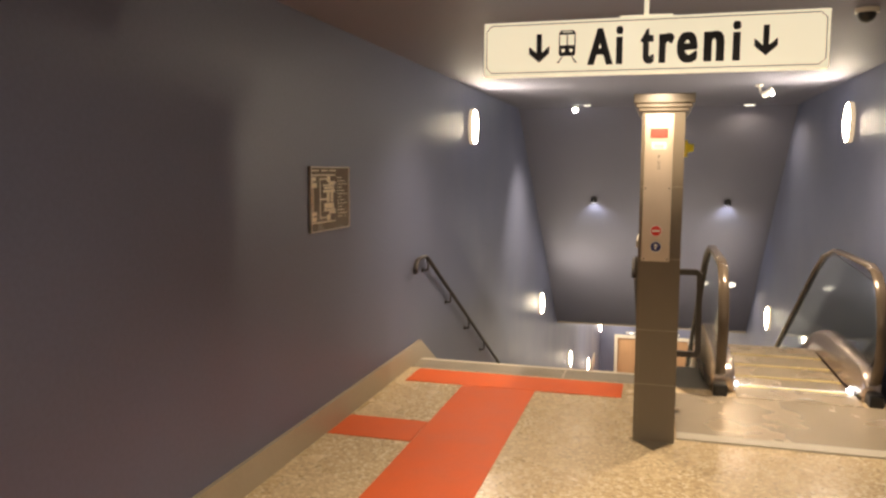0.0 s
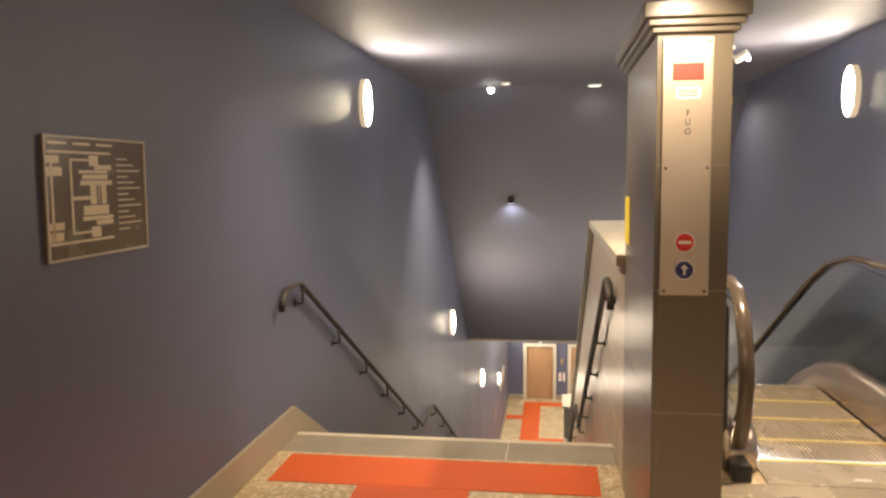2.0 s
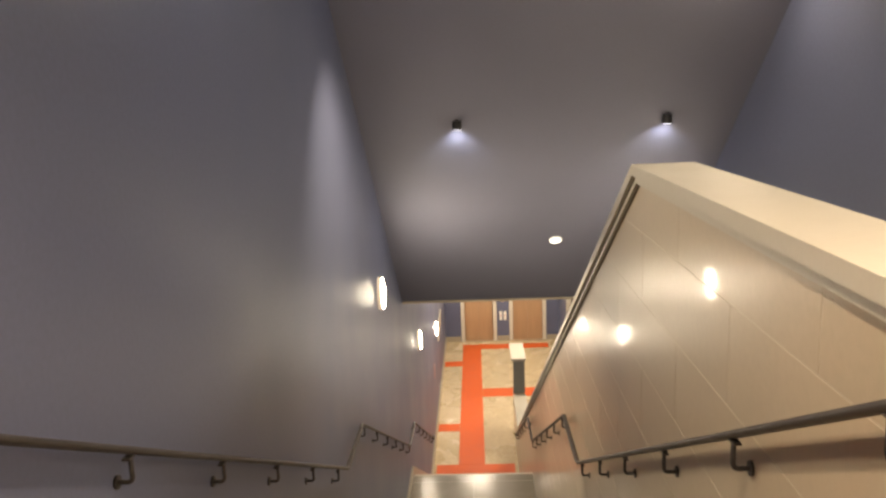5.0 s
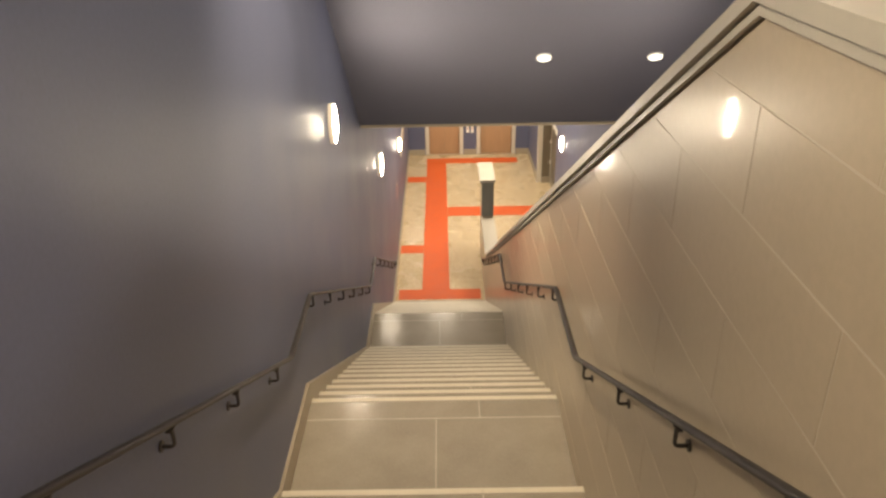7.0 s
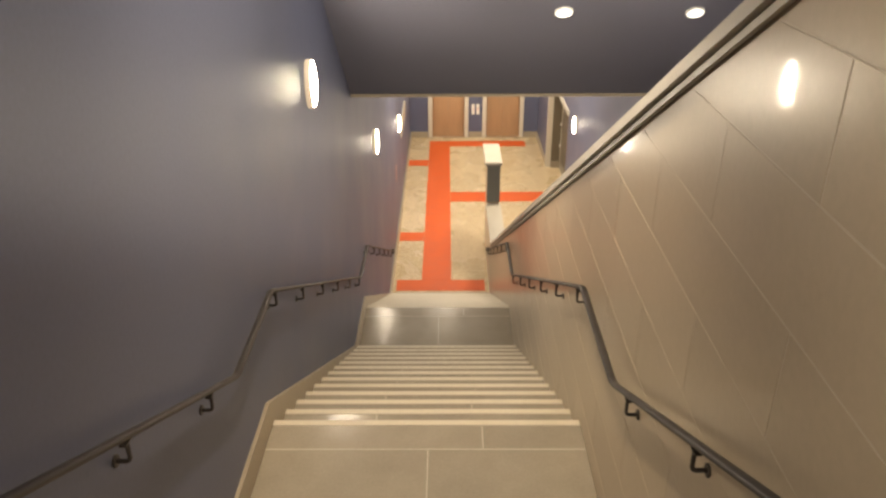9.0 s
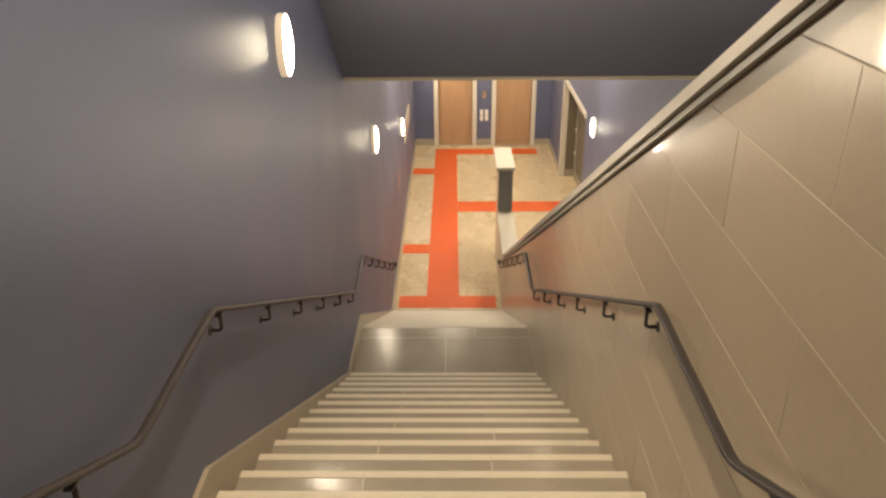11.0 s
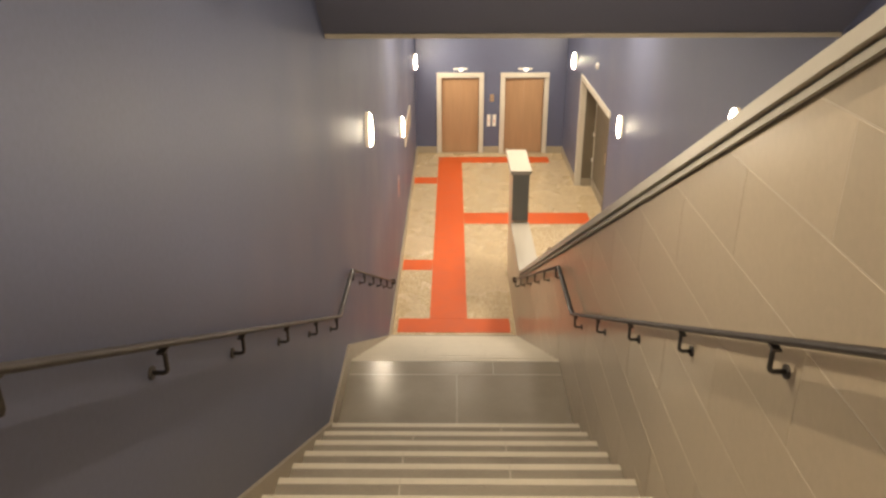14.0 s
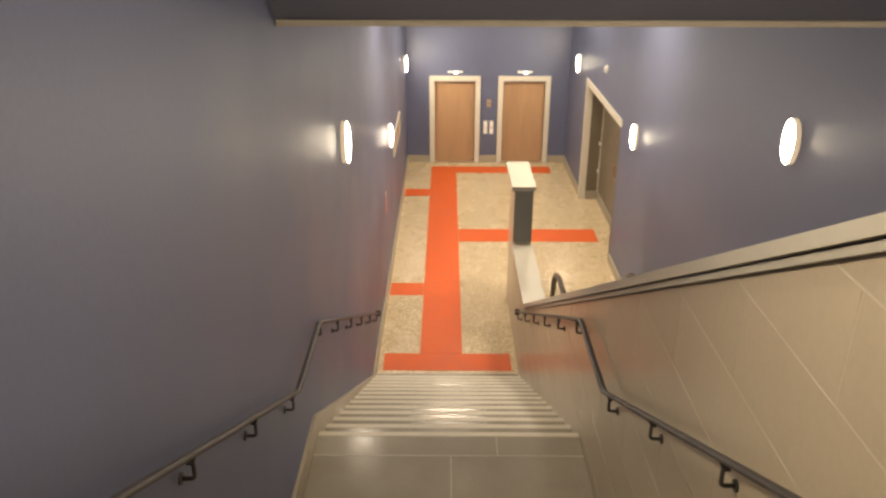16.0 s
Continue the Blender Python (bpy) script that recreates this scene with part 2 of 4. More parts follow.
def disc(x, y, z, r, h, bm=None, n=24, turn=None, r2=None):
    bm = bm or bmesh.new()
    m = Matrix.Translation((x, y, z)) @ (turn or Matrix())
    bmesh.ops.create_cone(bm, cap_ends=True, segments=n, radius1=r, radius2=r if r2 is None else r2, depth=h, matrix=m)
    return bm


def clip(poly, a, b, c):
    """Keeps the side a*u + b*v <= c of a convex polygon."""
    out = []
    for i, p in enumerate(poly):
        q = poly[(i + 1) % len(poly)]
        fp, fq = a * p[0] + b * p[1] - c, a * q[0] + b * q[1] - c
        if fp <= 0:
            out.append(p)
        if fp * fq < 0:
            s = fp / (fp - fq)
            out.append((p[0] + s * (q[0] - p[0]), p[1] + s * (q[1] - p[1])))
    return out


def stair_z(y):
    """Height of the steps under y."""
    z = 0.0
    for y0, z0 in TOPS:
        if y >= y0:
            k = min(STEPS, int((y - y0) / TREAD) + 1)
            z = z0 - k * RISE
    return z


# ---------------------------------------------------------------- structure
def structure(name, bm, material, label, category="wall", smooth=False):
    return tagged(link_mesh(name, bm, material, smooth), label, category, kind="structure")


wall_west = structure("wall_west", boxes((-0.25, FRONT, LOW - 0.3, 0, BACK + 0.25, 3.0)), M_WALL, "blue-grey painted wall beside the stairs")
wall_east = structure("wall_east", prism([(FRONT, LOW - 0.3), (17.46, LOW - 0.3), (17.46, -4.09), (20.66, -4.09), (20.66, LOW - 0.3), (BACK + 0.25, LOW - 0.3), (BACK + 0.25, 3.0), (FRONT, 3.0)], "x", WALL_R, WALL_R + 0.25), M_WALL, "blue-grey painted wall beside the escalator")
wall_north = structure("wall_north", prism([(0.0, LOW - 0.3), (0.64, LOW - 0.3), (0.64, -4.64), (1.58, -4.64), (1.58, LOW - 0.3), (2.22, LOW - 0.3), (2.22, -4.64), (3.19, -4.64), (3.19, LOW - 0.3), (3.72, LOW - 0.3), (3.72, EDGE_Z + 0.3), (0.0, EDGE_Z + 0.3)], "y", BACK, BACK + 0.25), M_WALL, "blue-grey painted end wall with two lift doors")
wall_south = structure("wall_south", boxes((0, FRONT - 0.25, -0.3, WALL_R, FRONT, 3.0)), M_WALL, "blue-grey painted wall behind the upper landing")

# ceiling: level, then sloping down with the stairs, then level over the lower hall
ceil_poly = [(FRONT, CEIL), (BEND, CEIL), (EDGE, EDGE_Z), (BACK, EDGE_Z), (BACK, EDGE_Z + 0.3), (EDGE + 0.2, EDGE_Z + 0.3), (BEND + 0.15, CEIL + 0.3), (FRONT, CEIL + 0.3)]
ceiling = structure("ceiling", prism(ceil_poly, "x", 0.0, WALL_R), M_CEIL, "dark grey painted ceiling sloping down with the stairs", "ceiling")
edge_trim = structure("trim", boxes((0.003, EDGE - 0.012, EDGE_Z - 0.035, WALL_R - 0.003, EDGE + 0.05, EDGE_Z - 0.003)), M_SKIRT, "thin pale trim along the ceiling edge", "trim")

floor_upper = structure("floor_upper", boxes((0, FRONT, -0.3, WALL_R, -0.33, 0.0)), M_TERR, "polished speckled terrazzo floor of the upper landing", "floor")
floor_lower = structure("floor_lower", boxes((0, 13.4, LOW - 0.3, WALL_R + 0.6, BACK + 0.25, LOW)), M_TERR, "polished speckled terrazzo floor of the lower hall", "floor")

# ---------------------------------------------------------------- stairs
stairs = thing("staircase", 0.94, 0, 0, "beige stone staircase with three flights and pale nosings", "stairs", kind="structure")
core = [(-0.33, -0.03)]
for y0, z0 in TOPS:
    for k in range(STEPS):
        y = y0 + k * TREAD - 0.012
        core.append((y, z0 - k * RISE - 0.03))
        core.append((y, z0 - (k + 1) * RISE - 0.03))
core += [(13.65, LOW - 0.3), (10.2, LOW - 0.3), (-0.33, -1.2)]
part("riser_body", prism(core, "x", 0.0, STAIR_R), M_RISER, stairs, "grey-beige stone risers")


def slab(x0, y0, x1, y1, z, name, material=None, thick=0.028, bevel=0.002):
    bm = bmesh.new()
    box(bm, x0 + 0.003, y0 + 0.0015, z - thick, x1 - 0.003, y1 - 0.0015, z)
    return part(name, bm, material or M_TREAD, stairs)


def seam_fill(x, y0, y1, z):
    part("joint", boxes((x - 0.004, y0, z - 0.02, x + 0.004, y1, z - 0.0006)), M_JOINT, stairs)


rng = random.Random(4)
NOSE = 0.05
slab(0.02, -0.33, 1.29, -NOSE, 0, "landing_slab")
slab(1.29, -0.33, STAIR_R, -NOSE, 0, "landing_slab")
seam_fill(1.29, -0.33, -NOSE, 0)
slab(0.02, -NOSE, STAIR_R, 0.0, 0, "nosing", M_NOSE)
for f, (y0, z0) in enumerate(TOPS):
    for k in range(1, STEPS):
        ya, yb, z = y0 + (k - 1) * TREAD - 0.01, y0 + k * TREAD, z0 - k * RISE
        seam = (0.64 if k % 2 else 1.27) + rng.uniform(-0.03, 0.03)
        slab(0.02, ya, seam, yb - NOSE, z, "tread")
        slab(seam, ya, STAIR_R, yb - NOSE, z, "tread")
        slab(0.02, yb - NOSE, seam, yb, z, "nosing", M_NOSE)
        slab(seam, yb - NOSE, STAIR_R, yb, z, "nosing", M_NOSE)
        seam_fill(seam, ya + 0.02, yb - 0.001, z)
    if f < 2:
        ys, ye = y0 + (STEPS - 1) * TREAD - 0.01, TOPS[f + 1][0]
        z = TOPS[f + 1][1]
        slab(0.02, ye - NOSE, STAIR_R, ye, z, "nosing", M_NOSE)
        slab(0.02, ye - 0.26, 1.285, ye - NOSE, z, "landing_slab")
        slab(1.285, ye - 0.26, STAIR_R, ye - NOSE, z, "landing_slab")
        slab(0.02, ys, 0.965, ye - 0.26, z, "landing_slab")
        slab(0.965, ys, STAIR_R, ye - 0.26, z, "landing_slab")
        seam_fill(1.285, ye - 0.26, ye - NOSE, z)
        seam_fill(0.965, ys, ye - 0.26, z)
        part("joint", boxes((0.022, ye - 0.264, z - 0.02, STAIR_R, ye - 0.256, z + 0.0006)), M_JOINT, stairs)
slab(0.0, 13.655, STAIR_R, 13.95, LOW + 0.006, "threshold_slab", M_TREAD, 0.02)


def skirting():
    """Stone skirting that follows the flights along the painted wall."""
    h = 0.172
    base = structure("baseboard", boxes((0.0, FRONT, 0.0, 0.022, -0.05, h)), M_SKIRT, "beige stone skirting along the painted wall", "skirting")
    for y0, z0 in TOPS:
        y1 = y0 + (STEPS - 1) * TREAD
        z1 = z0 - STEPS * RISE
        bm = prism([(y0 - 0.05, z0 - 0.05), (y0 - 0.05, z0 + h), (y1 - 0.05 + TREAD * 0.15, z1 + h), (y1 + 0.0, z1 - 0.05)], "x", 0.0, 0.022)
        part("skirting_slope", bm, M_SKIRT, base)
    for (ya, za), (yb, zb) in zip(TOPS, TOPS[1:]):
        y1 = ya + (STEPS - 1) * TREAD
        part("skirting_level", boxes((0.0, y1 - 0.003, zb, 0.0215, yb - 0.052, zb + h)), M_SKIRT, base)
    part("skirting_level", boxes((0.0, 13.64, LOW, 0.0215, BACK, LOW + h)), M_SKIRT, base)
    part("skirting_level", boxes((WALL_R - 0.022, 20.68, LOW, WALL_R, BACK, LOW + h)), M_SKIRT, base)
    part("skirting_level", boxes((WALL_R - 0.022, 15.2, LOW, WALL_R, 17.41, LOW + h)), M_SKIRT, base)
    for xa, xb in ((0.022, 0.51), (1.71, 2.10), (3.32, 3.70)):
        part("skirting_level", boxes((xa, BACK - 0.022, LOW, xb, BACK, LOW + h)), M_SKIRT, base)


skirting()


# ---------------------------------------------------------------- red guide markings on the floors
def marking(rects, z, label):
    root = thing("floor_marking", 0.9, rects[0][1], z, label, "floor marking", kind="structure")
    for r in rects:
        part("marking_strip", boxes((r[0], r[1], z + 0.0005, r[2], r[3], z + 0.0045)), M_RED, root)


marking([(0.58, -9.5, 1.14, -0.755), (0.11, -0.75, 1.77, -0.37), (0.03, -2.05, 0.575, -1.67)], 0.0, "orange-red guide strips laid on the terrazzo floor")
marking([(0.57, 14.455, 1.15, 22.26), (0.09, 14.03, 1.80, 14.45), (0.04, 16.18, 0.565, 16.6), (0.04, 20.72, 0.565, 21.15), (1.155, 18.31, 3.71, 18.9), (0.57, 22.265, 3.32, 22.72)], LOW, "orange-red guide strips laid on the hall floor")


# ---------------------------------------------------------------- parapet between stairs and escalator
def cap_line(y):
    if y < CAP_Y0:
        return CAP_Z0
    return CAP_Z0 + (y - CAP_Y0) * (CAP_Z1 - CAP_Z0) / (CAP_Y1 - CAP_Y0)


parapet = thing("parapet_wall", 2.06, 0, 0, "parapet clad in polished beige stone between stairs and escalator", "parapet wall", kind="structure")
body_poly = [(-0.6, -1.0), (-0.6, CAP_Z0 - 0.07), (CAP_Y0, CAP_Z0 - 0.07), (CAP_Y1, CAP_Z1 - 0.07), (CAP_END, CAP_Z1 - 0.07), (CAP_END, LOW), (9.0, LOW)]
part("core", prism(body_poly, "x", STAIR_R + 0.0013, 2.10), M_JOINT, parapet)
tilt = random.Random(11)
COURSE = 0.32
a = (CAP_Z0 - CAP_Z1) / (CAP_Y1 - CAP_Y0)
for i in range(-22, 5):
    z0, z1 = -0.44 + i * COURSE, -0.44 + (i + 1) * COURSE
    for j in range(-4, 25):
        y0 = 0.34 + j * 1.2 - 0.6 * (i % 2)
        y1 = y0 + 1.2
        if y1 < -0.6 or y0 > CAP_END:
            continue
        if z1 < min(stair_z(y0 - 0.4), stair_z(y1 + 0.4)) - 0.1 or z0 > CAP_Z0:
            continue
        g = 0.0035
        poly = [(y0 + g, z0 + g), (y1 - g, z0 + g), (y1 - g, z1 - g), (y0 + g, z1 - g)]
        poly = clip(poly, 0, 1, CAP_Z0 - 0.072)
        if poly:
            poly = clip(poly, a, 1, CAP_Z0 - 0.072 + a * CAP_Y0) if y0 < CAP_Y1 - 0.3 else clip(poly, 0, 1, CAP_Z1 - 0.072)
        if poly:
            poly = clip(poly, -1, 0, 0.6)
        if poly:
            poly = clip(poly, 1, 0, CAP_END)
        if poly:
            poly = clip(poly, 0, -1, -LOW - 0.002)
        if len(poly) > 2:
            bm = prism(poly, "x", STAIR_R, STAIR_R + 0.021)
            ty, tz = tilt.uniform(-0.0008, 0.0008), tilt.uniform(-0.0025, 0.0025)
            for v in bm.verts:
                v.co.x += ty * (v.co.y - (y0 + y1) / 2) + tz * (v.co.z - (z0 + z1) / 2)
            part("stone_panel", bm, M_PANEL, parapet)



def cap_band(d0, d1, x0, x1, y_from=-0.595):
    """A band under the cap line between the depths d0 and d1."""
    top = [(y_from, CAP_Z0), (CAP_Y0, CAP_Z0), (CAP_Y1, CAP_Z1), (CAP_END - 0.003, CAP_Z1)]
    return prism([(y, z - d1) for y, z in top] + [(y, z - d0) for y, z in top[::-1]], "x", x0, x1)


part("cap", cap_band(0.0, 0.052, 1.838, 2.12), M_CAP, parapet, "pale stone cap with a grooved edge")
for d0, d1 in ((0.0525, 0.0595), (0.0885, 0.0950)):
    part("groove", cap_band(d0, d1, STAIR_R - 0.006, STAIR_R + 0.05), M_GROOVE, parapet, "dark groove under the cap")
part("moulding", cap_band(0.060, 0.088, 1.858, STAIR_R + 0.05), M_CAP, parapet)


# ---------------------------------------------------------------- tall pillar at the head of the parapet
def pillar():
    px0, px1, py0, py1, top = STAIR_R, 2.125, -1.64, -0.60, 2.0
    root = thing("pillar", 2.0, -1.1, 0, "tall stone-clad pillar with a steel sign panel and moulded top", "pillar", kind="structure")
    part("core", boxes((px0 + 0.0015, py0 + 0.0015, 0, px1 - 0.004, py1, top)), M_RISER, root)
    for z0, z1 in ((0.0, 0.36), (0.36, 0.695), (0.695, 1.13), (1.13, 1.56), (1.56, 2.0)):
        part("stone_panel", boxes((px0, py0 + 0.001, z0 + 0.002, px0 + 0.021, py1, z1 - 0.002)), M_PILLAR, root)
        part("stone_panel", boxes((px0 + 0.0215, py0, z0 + 0.002, px1, py0 + 0.021, z1 - 0.002)), M_PILLAR, root)
    for i, (d, z0, z1) in enumerate(((0.02, 2.0, 2.02), (0.035, 2.021, 2.045), (0.05, 2.046, 2.10))):
        part("moulding", boxes((px0 - d, py0 - d, z0, px1 + d, py1 + d, z1), bevel=0.005), M_PILLAR, root)
    panel = part("sign_panel", boxes((1.898, py0 - 0.012, 1.115, 2.062, py0 - 0.0005, 1.985), bevel=0.002), M_STEEL, root, "brushed steel escalator sign panel")
    for sx in (1.912, 2.048):
        for sz in (1.13, 1.55, 1.97):
            part("screw", disc(sx, py0 - 0.014, sz, 0.005, 0.004, turn=Matrix.Rotation(radians(90), 4, "X"), n=10), M_RAIL, panel)
    part("display", boxes((1.93, py0 - 0.016, 1.845, 2.031, py0 - 0.0125, 1.90)), M_RED_LED, panel, "glowing red display")
    part("notice", boxes((1.942, py0 - 0.0145, 1.782, 2.022, py0 - 0.0125, 1.82)), M_WHITE, panel, "small white notice")
    for k in range(3):
        part("writing", boxes((1.95, py0 - 0.0155, 1.79 + k * 0.009, 2.012, py0 - 0.0147, 1.794 + k * 0.009)), M_INK, panel)
    q = Matrix.Rotation(radians(90), 4, "X")
    for z, m in ((1.298, M_REDSIGN), (1.203, M_BLUESIGN)):
        part("round_rim", disc(1.98, py0 - 0.0135, z, 0.034, 0.002, turn=q), M_WHITE, panel)
        part("round_sign", disc(1.98, py0 - 0.0155, z, 0.030, 0.002, turn=q), m, panel, "round red no-entry sign" if m is M_REDSIGN else "round blue arrow sign")
    part("sign_bar", boxes((1.959, py0 - 0.018, 1.293, 2.001, py0 - 0.0167, 1.303)), M_WHITE, panel)
    arrow = prism([(1.976, 1.186), (1.984, 1.186), (1.984, 1.207), (1.993, 1.207), (1.98, 1.223), (1.967, 1.207), (1.976, 1.207)], "y", py0 - 0.018, py0 - 0.0167)
    part("sign_arrow", arrow, M_WHITE, panel)
    note = thing("yellow_notice", STAIR_R, -0.7, 1.2, "yellow paper notice stuck on the stone pillar", "notice")
    part("sheet", boxes((STAIR_R - 0.004, -0.81, 1.21, STAIR_R - 0.001, -0.60, 1.425)), M_YELLOW, note)
    bell = thing("warning_bell", 2.14, -1.35, 1.79, "small yellow warning lamp on the pillar side", "warning lamp")
    part("mount", boxes((2.126, -1.39, 1.74, 2.15, -1.31, 1.84), bevel=0.004), M_YELLOW, bell)
    part("lens", disc(2.168, -1.35, 1.795, 0.03, 0.036, turn=Matrix.Rotation(radians(90), 4, "Y"), r2=0.022), M_YELLOW, bell)
    tagged(link_mesh("threshold", prism([(STAIR_R - 0.02, -1.60), (2.0, -1.78), (2.13, -1.60)], "z", 0.0005, 0.004), M_PILLAR), "dark pointed piece of floor at the foot of the pillar", "floor inlay", kind="structure")


pillar()


# ---------------------------------------------------------------- handrails
def handrail(side):
    wall = 0.0 if side > 0 else STAIR_R
    x = wall + side * 0.054
    g = RISE / TREAD
    # where each flight's slope begins, past its top step and above it, and its first bracket
    turns = ((0.0, 0.905), (0.17, 0.81), (0.145, 0.812)) if side > 0 else ((-0.10, 0.962), (-0.01, 0.934), (0.0, 0.918))
    first = (0.05, 0.26, 0.17) if side > 0 else (-0.06, 0.12, 0.12)
    root = thing("handrail", x, 0, 0.9, "dark bronze handrail on wall brackets", "handrail", "handrails of the stairs")
    ty, tz = turns[0]
    path = [(x, ty - 0.318, tz - 0.105), (x, ty - 0.322, tz - 0.08), (x, ty - 0.305, tz - 0.045), (x, ty - 0.265, tz - 0.014), (x, ty - 0.21, tz), (x, ty - 0.02, tz + 0.002)]
    for i, (y0, z0) in enumerate(TOPS):
        hy, hz = turns[i]
        level = z0 - STEPS * RISE + (turns[i + 1][1] if i < 2 else hz)
        foot = y0 + hy + (z0 + hz - level) / g
        path += [(x, y0 + hy, z0 + hz - 0.004), (x, y0 + hy + 0.03, z0 + hz - 0.03 * g)]
        path += [(x, foot - 0.05, level + 0.05 * g), (x, foot - 0.01, level + 0.009)]
        if i < 2:
            path += [(x, foot + 0.04, level), (x, TOPS[i + 1][0] + turns[i + 1][0] - 0.03, level)]
    part("rail", sweep(path, ring(0.0195, 0.0125, 14)), M_RAIL, root, smooth=True)
    lx, ly, lz = path[-1]
    part("end_cap", boxes((x - 0.03, ly - 0.005, lz - 0.045, x + 0.03, ly + 0.02, lz + 0.03), bevel=0.006), M_BLACK, root)
    part("end_cap", disc(x, ty - 0.318, tz - 0.108, 0.019, 0.012, n=14), M_BLACK, root)
    for (y0, z0), (hy, hz), b in zip(TOPS, turns, first):
        for k in range(6):
            y = y0 + b + 0.77 * k
            z = z0 + hz - max(0.0, y - y0 - hy) * g
            arm = [(x, y, z - 0.01), (x, y, z - 0.088), (x - side * 0.004, y, z - 0.099), (x - side * 0.014, y, z - 0.104), (wall + side * 0.004, y, z - 0.104)]
            br = part("bracket", sweep(arm, ring(0.008, 0.008, 8), up=(0, 1, 0)), M_RAIL, root, smooth=True)
            part("rosette", disc(wall + side * 0.004, y, z - 0.104, 0.022, 0.008, turn=Matrix.Rotation(radians(90), 4, "Y"), n=16), M_RAIL, br)
            part("saddle", boxes((x - 0.012, y - 0.03, z - 0.021, x + 0.012, y + 0.03, z - 0.014)), M_RAIL, br)


handrail(1)
handrail(-1)


# ---------------------------------------------------------------- lamps
def sconce(x, y, z, side):
    root = thing("wall_lamp", x, y, z, "glowing white oval wall lamp with a pale rim", "wall lamp", "oval wall lamps")
    n = 36
    def shell(rings):
        """An oval body out of rings of (scale, distance from the wall)."""
        bm = bmesh.new()
        loops = [[bm.verts.new((x + side * d, y + 0.118 * f * math.cos(2 * math.pi * i / n), z + 0.19 * f * math.sin(2 * math.pi * i / n))) for i in range(n)] for f, d in rings]
        for r0, r1 in zip(loops, loops[1:]):
            for i in range(n):
                bm.faces.new((r0[i], r0[(i + 1) % n], r1[(i + 1) % n], r1[i]))
        bm.faces.new(loops[0][::-1])
        bm.faces.new(loops[-1])
        return bm
    part("rim", shell(((0.98, 0.0), (1.0, 0.004), (1.0, 0.046), (0.99, 0.050), (0.965, 0.050), (0.96, 0.043))), M_RIM, root, "pale oval rim")
    part("diffuser", shell(((0.955, 0.0435), (0.93, 0.048), (0.84, 0.054), (0.7, 0.060), (0.5, 0.066), (0.25, 0.070), (0.08, 0.071))), M_GLOW, root, "glowing oval glass diffuser", True)


for y, z in ((1.82, 2.12), (7.1, -0.69), (12.0, -2.85), (17.2, -4.25), (22.2, -4.07)):
    sconce(WALL_L, y, z, 1)
for y, z in ((1.72, 2.12), (6.45, -0.63), (11.4, -2.66), (16.45, -4.05), (21.7, -3.96)):
    sconce(WALL_R, y, z, -1)

TILT_C = Matrix.Rotation(-math.atan(SLOPE), 4, "X")


def on_slope(x, y, d):
    n = Vector((0, -SLOPE, -1)).normalized()
    return Vector((x, y, CEIL - (y - BEND) * SLOPE)) + n * d


WARM2 = (1.0, 0.80, 0.56)


def downlight(x, y, r, watts):
    level = y < BEND
    turn = Matrix() if level else TILT_C
    def at(d):
        return Vector((x, y, CEIL - d)) if level else on_slope(x, y, d)
    p = at(0.008)
    root = thing("downlight", p.x, p.y, p.z, "round white flush downlight in the dark ceiling", "downlight", "round ceiling downlights")
    part("rim", disc(*p, r + 0.012, 0.016, turn=turn), M_WHITE, root)
    part("diffuser", disc(*at(0.0185), r, 0.005, turn=turn), M_DISC, root, "faintly lit opal diffuser")
    s = at(0.03)
    spot_lamp("downlight_light", s.x, s.y, s.z, s + Vector((0, 0 if level else -SLOPE * 0.4, -1)), watts, WARM2, 160, 0.5, r)


for x, y, r, watts in ((1.02, 4.25, 0.04, 10), (2.0, 4.64, 0.066, 16), (3.1, 4.64, 0.066, 40), (2.12, 8.30, 0.072, 26), (3.29, 8.31, 0.072, 26)):
    downlight(x, y, r, watts)


def ceiling_spot(x, y):
    p = on_slope(x, y, 0.05)
    root = thing("ceiling_spot", p.x, p.y, p.z, "small black ceiling spot shining down the slope", "spotlight", "small ceiling spots")
    part("bracket", boxes((x - 0.012, y - 0.03, p.z, x + 0.012, y + 0.03, on_slope(x, y, 0).z + 0.02)), M_BLACK, root)
    part("housing", disc(x, y, p.z, 0.05, 0.09, r2=0.045), M_BLACK, root, smooth=False)
    part("lens", disc(x, y, p.z - 0.047, 0.04, 0.004), M_SPOT, root, "bluish white lens")
    spot_lamp("ceiling_spot_light", x, y, p.z - 0.06, (x, y + 0.75, p.z - 1.0), 20, COOL, 108, 1.0, 0.03)


ceiling_spot(0.97, 6.36)
ceiling_spot(3.02, 6.38)


def bright_spot(x, y):
    root = thing("ceiling_spot", x, y, CEIL, "small bright white spot hanging beside a flush downlight", "spotlight")
    part("housing", disc(x, y, CEIL - 0.02, 0.04, 0.039), M_WHITE, root)
    bm = bmesh.new()
    bmesh.ops.create_uvsphere(bm, u_segments=16, v_segments=8, radius=0.034)
    bmesh.ops.translate(bm, vec=(x, y, CEIL - 0.055), verts=bm.verts[:])
    part("lens", bm, M_BRIGHT, root, "bright round lens", True)
    spot_lamp("bright_spot_light", x, y, CEIL - 0.1, (x, y + 0.25, CEIL - 1.1), 300, WARM2, 104, 1.0, 0.03)


bright_spot(0.84, 4.45)


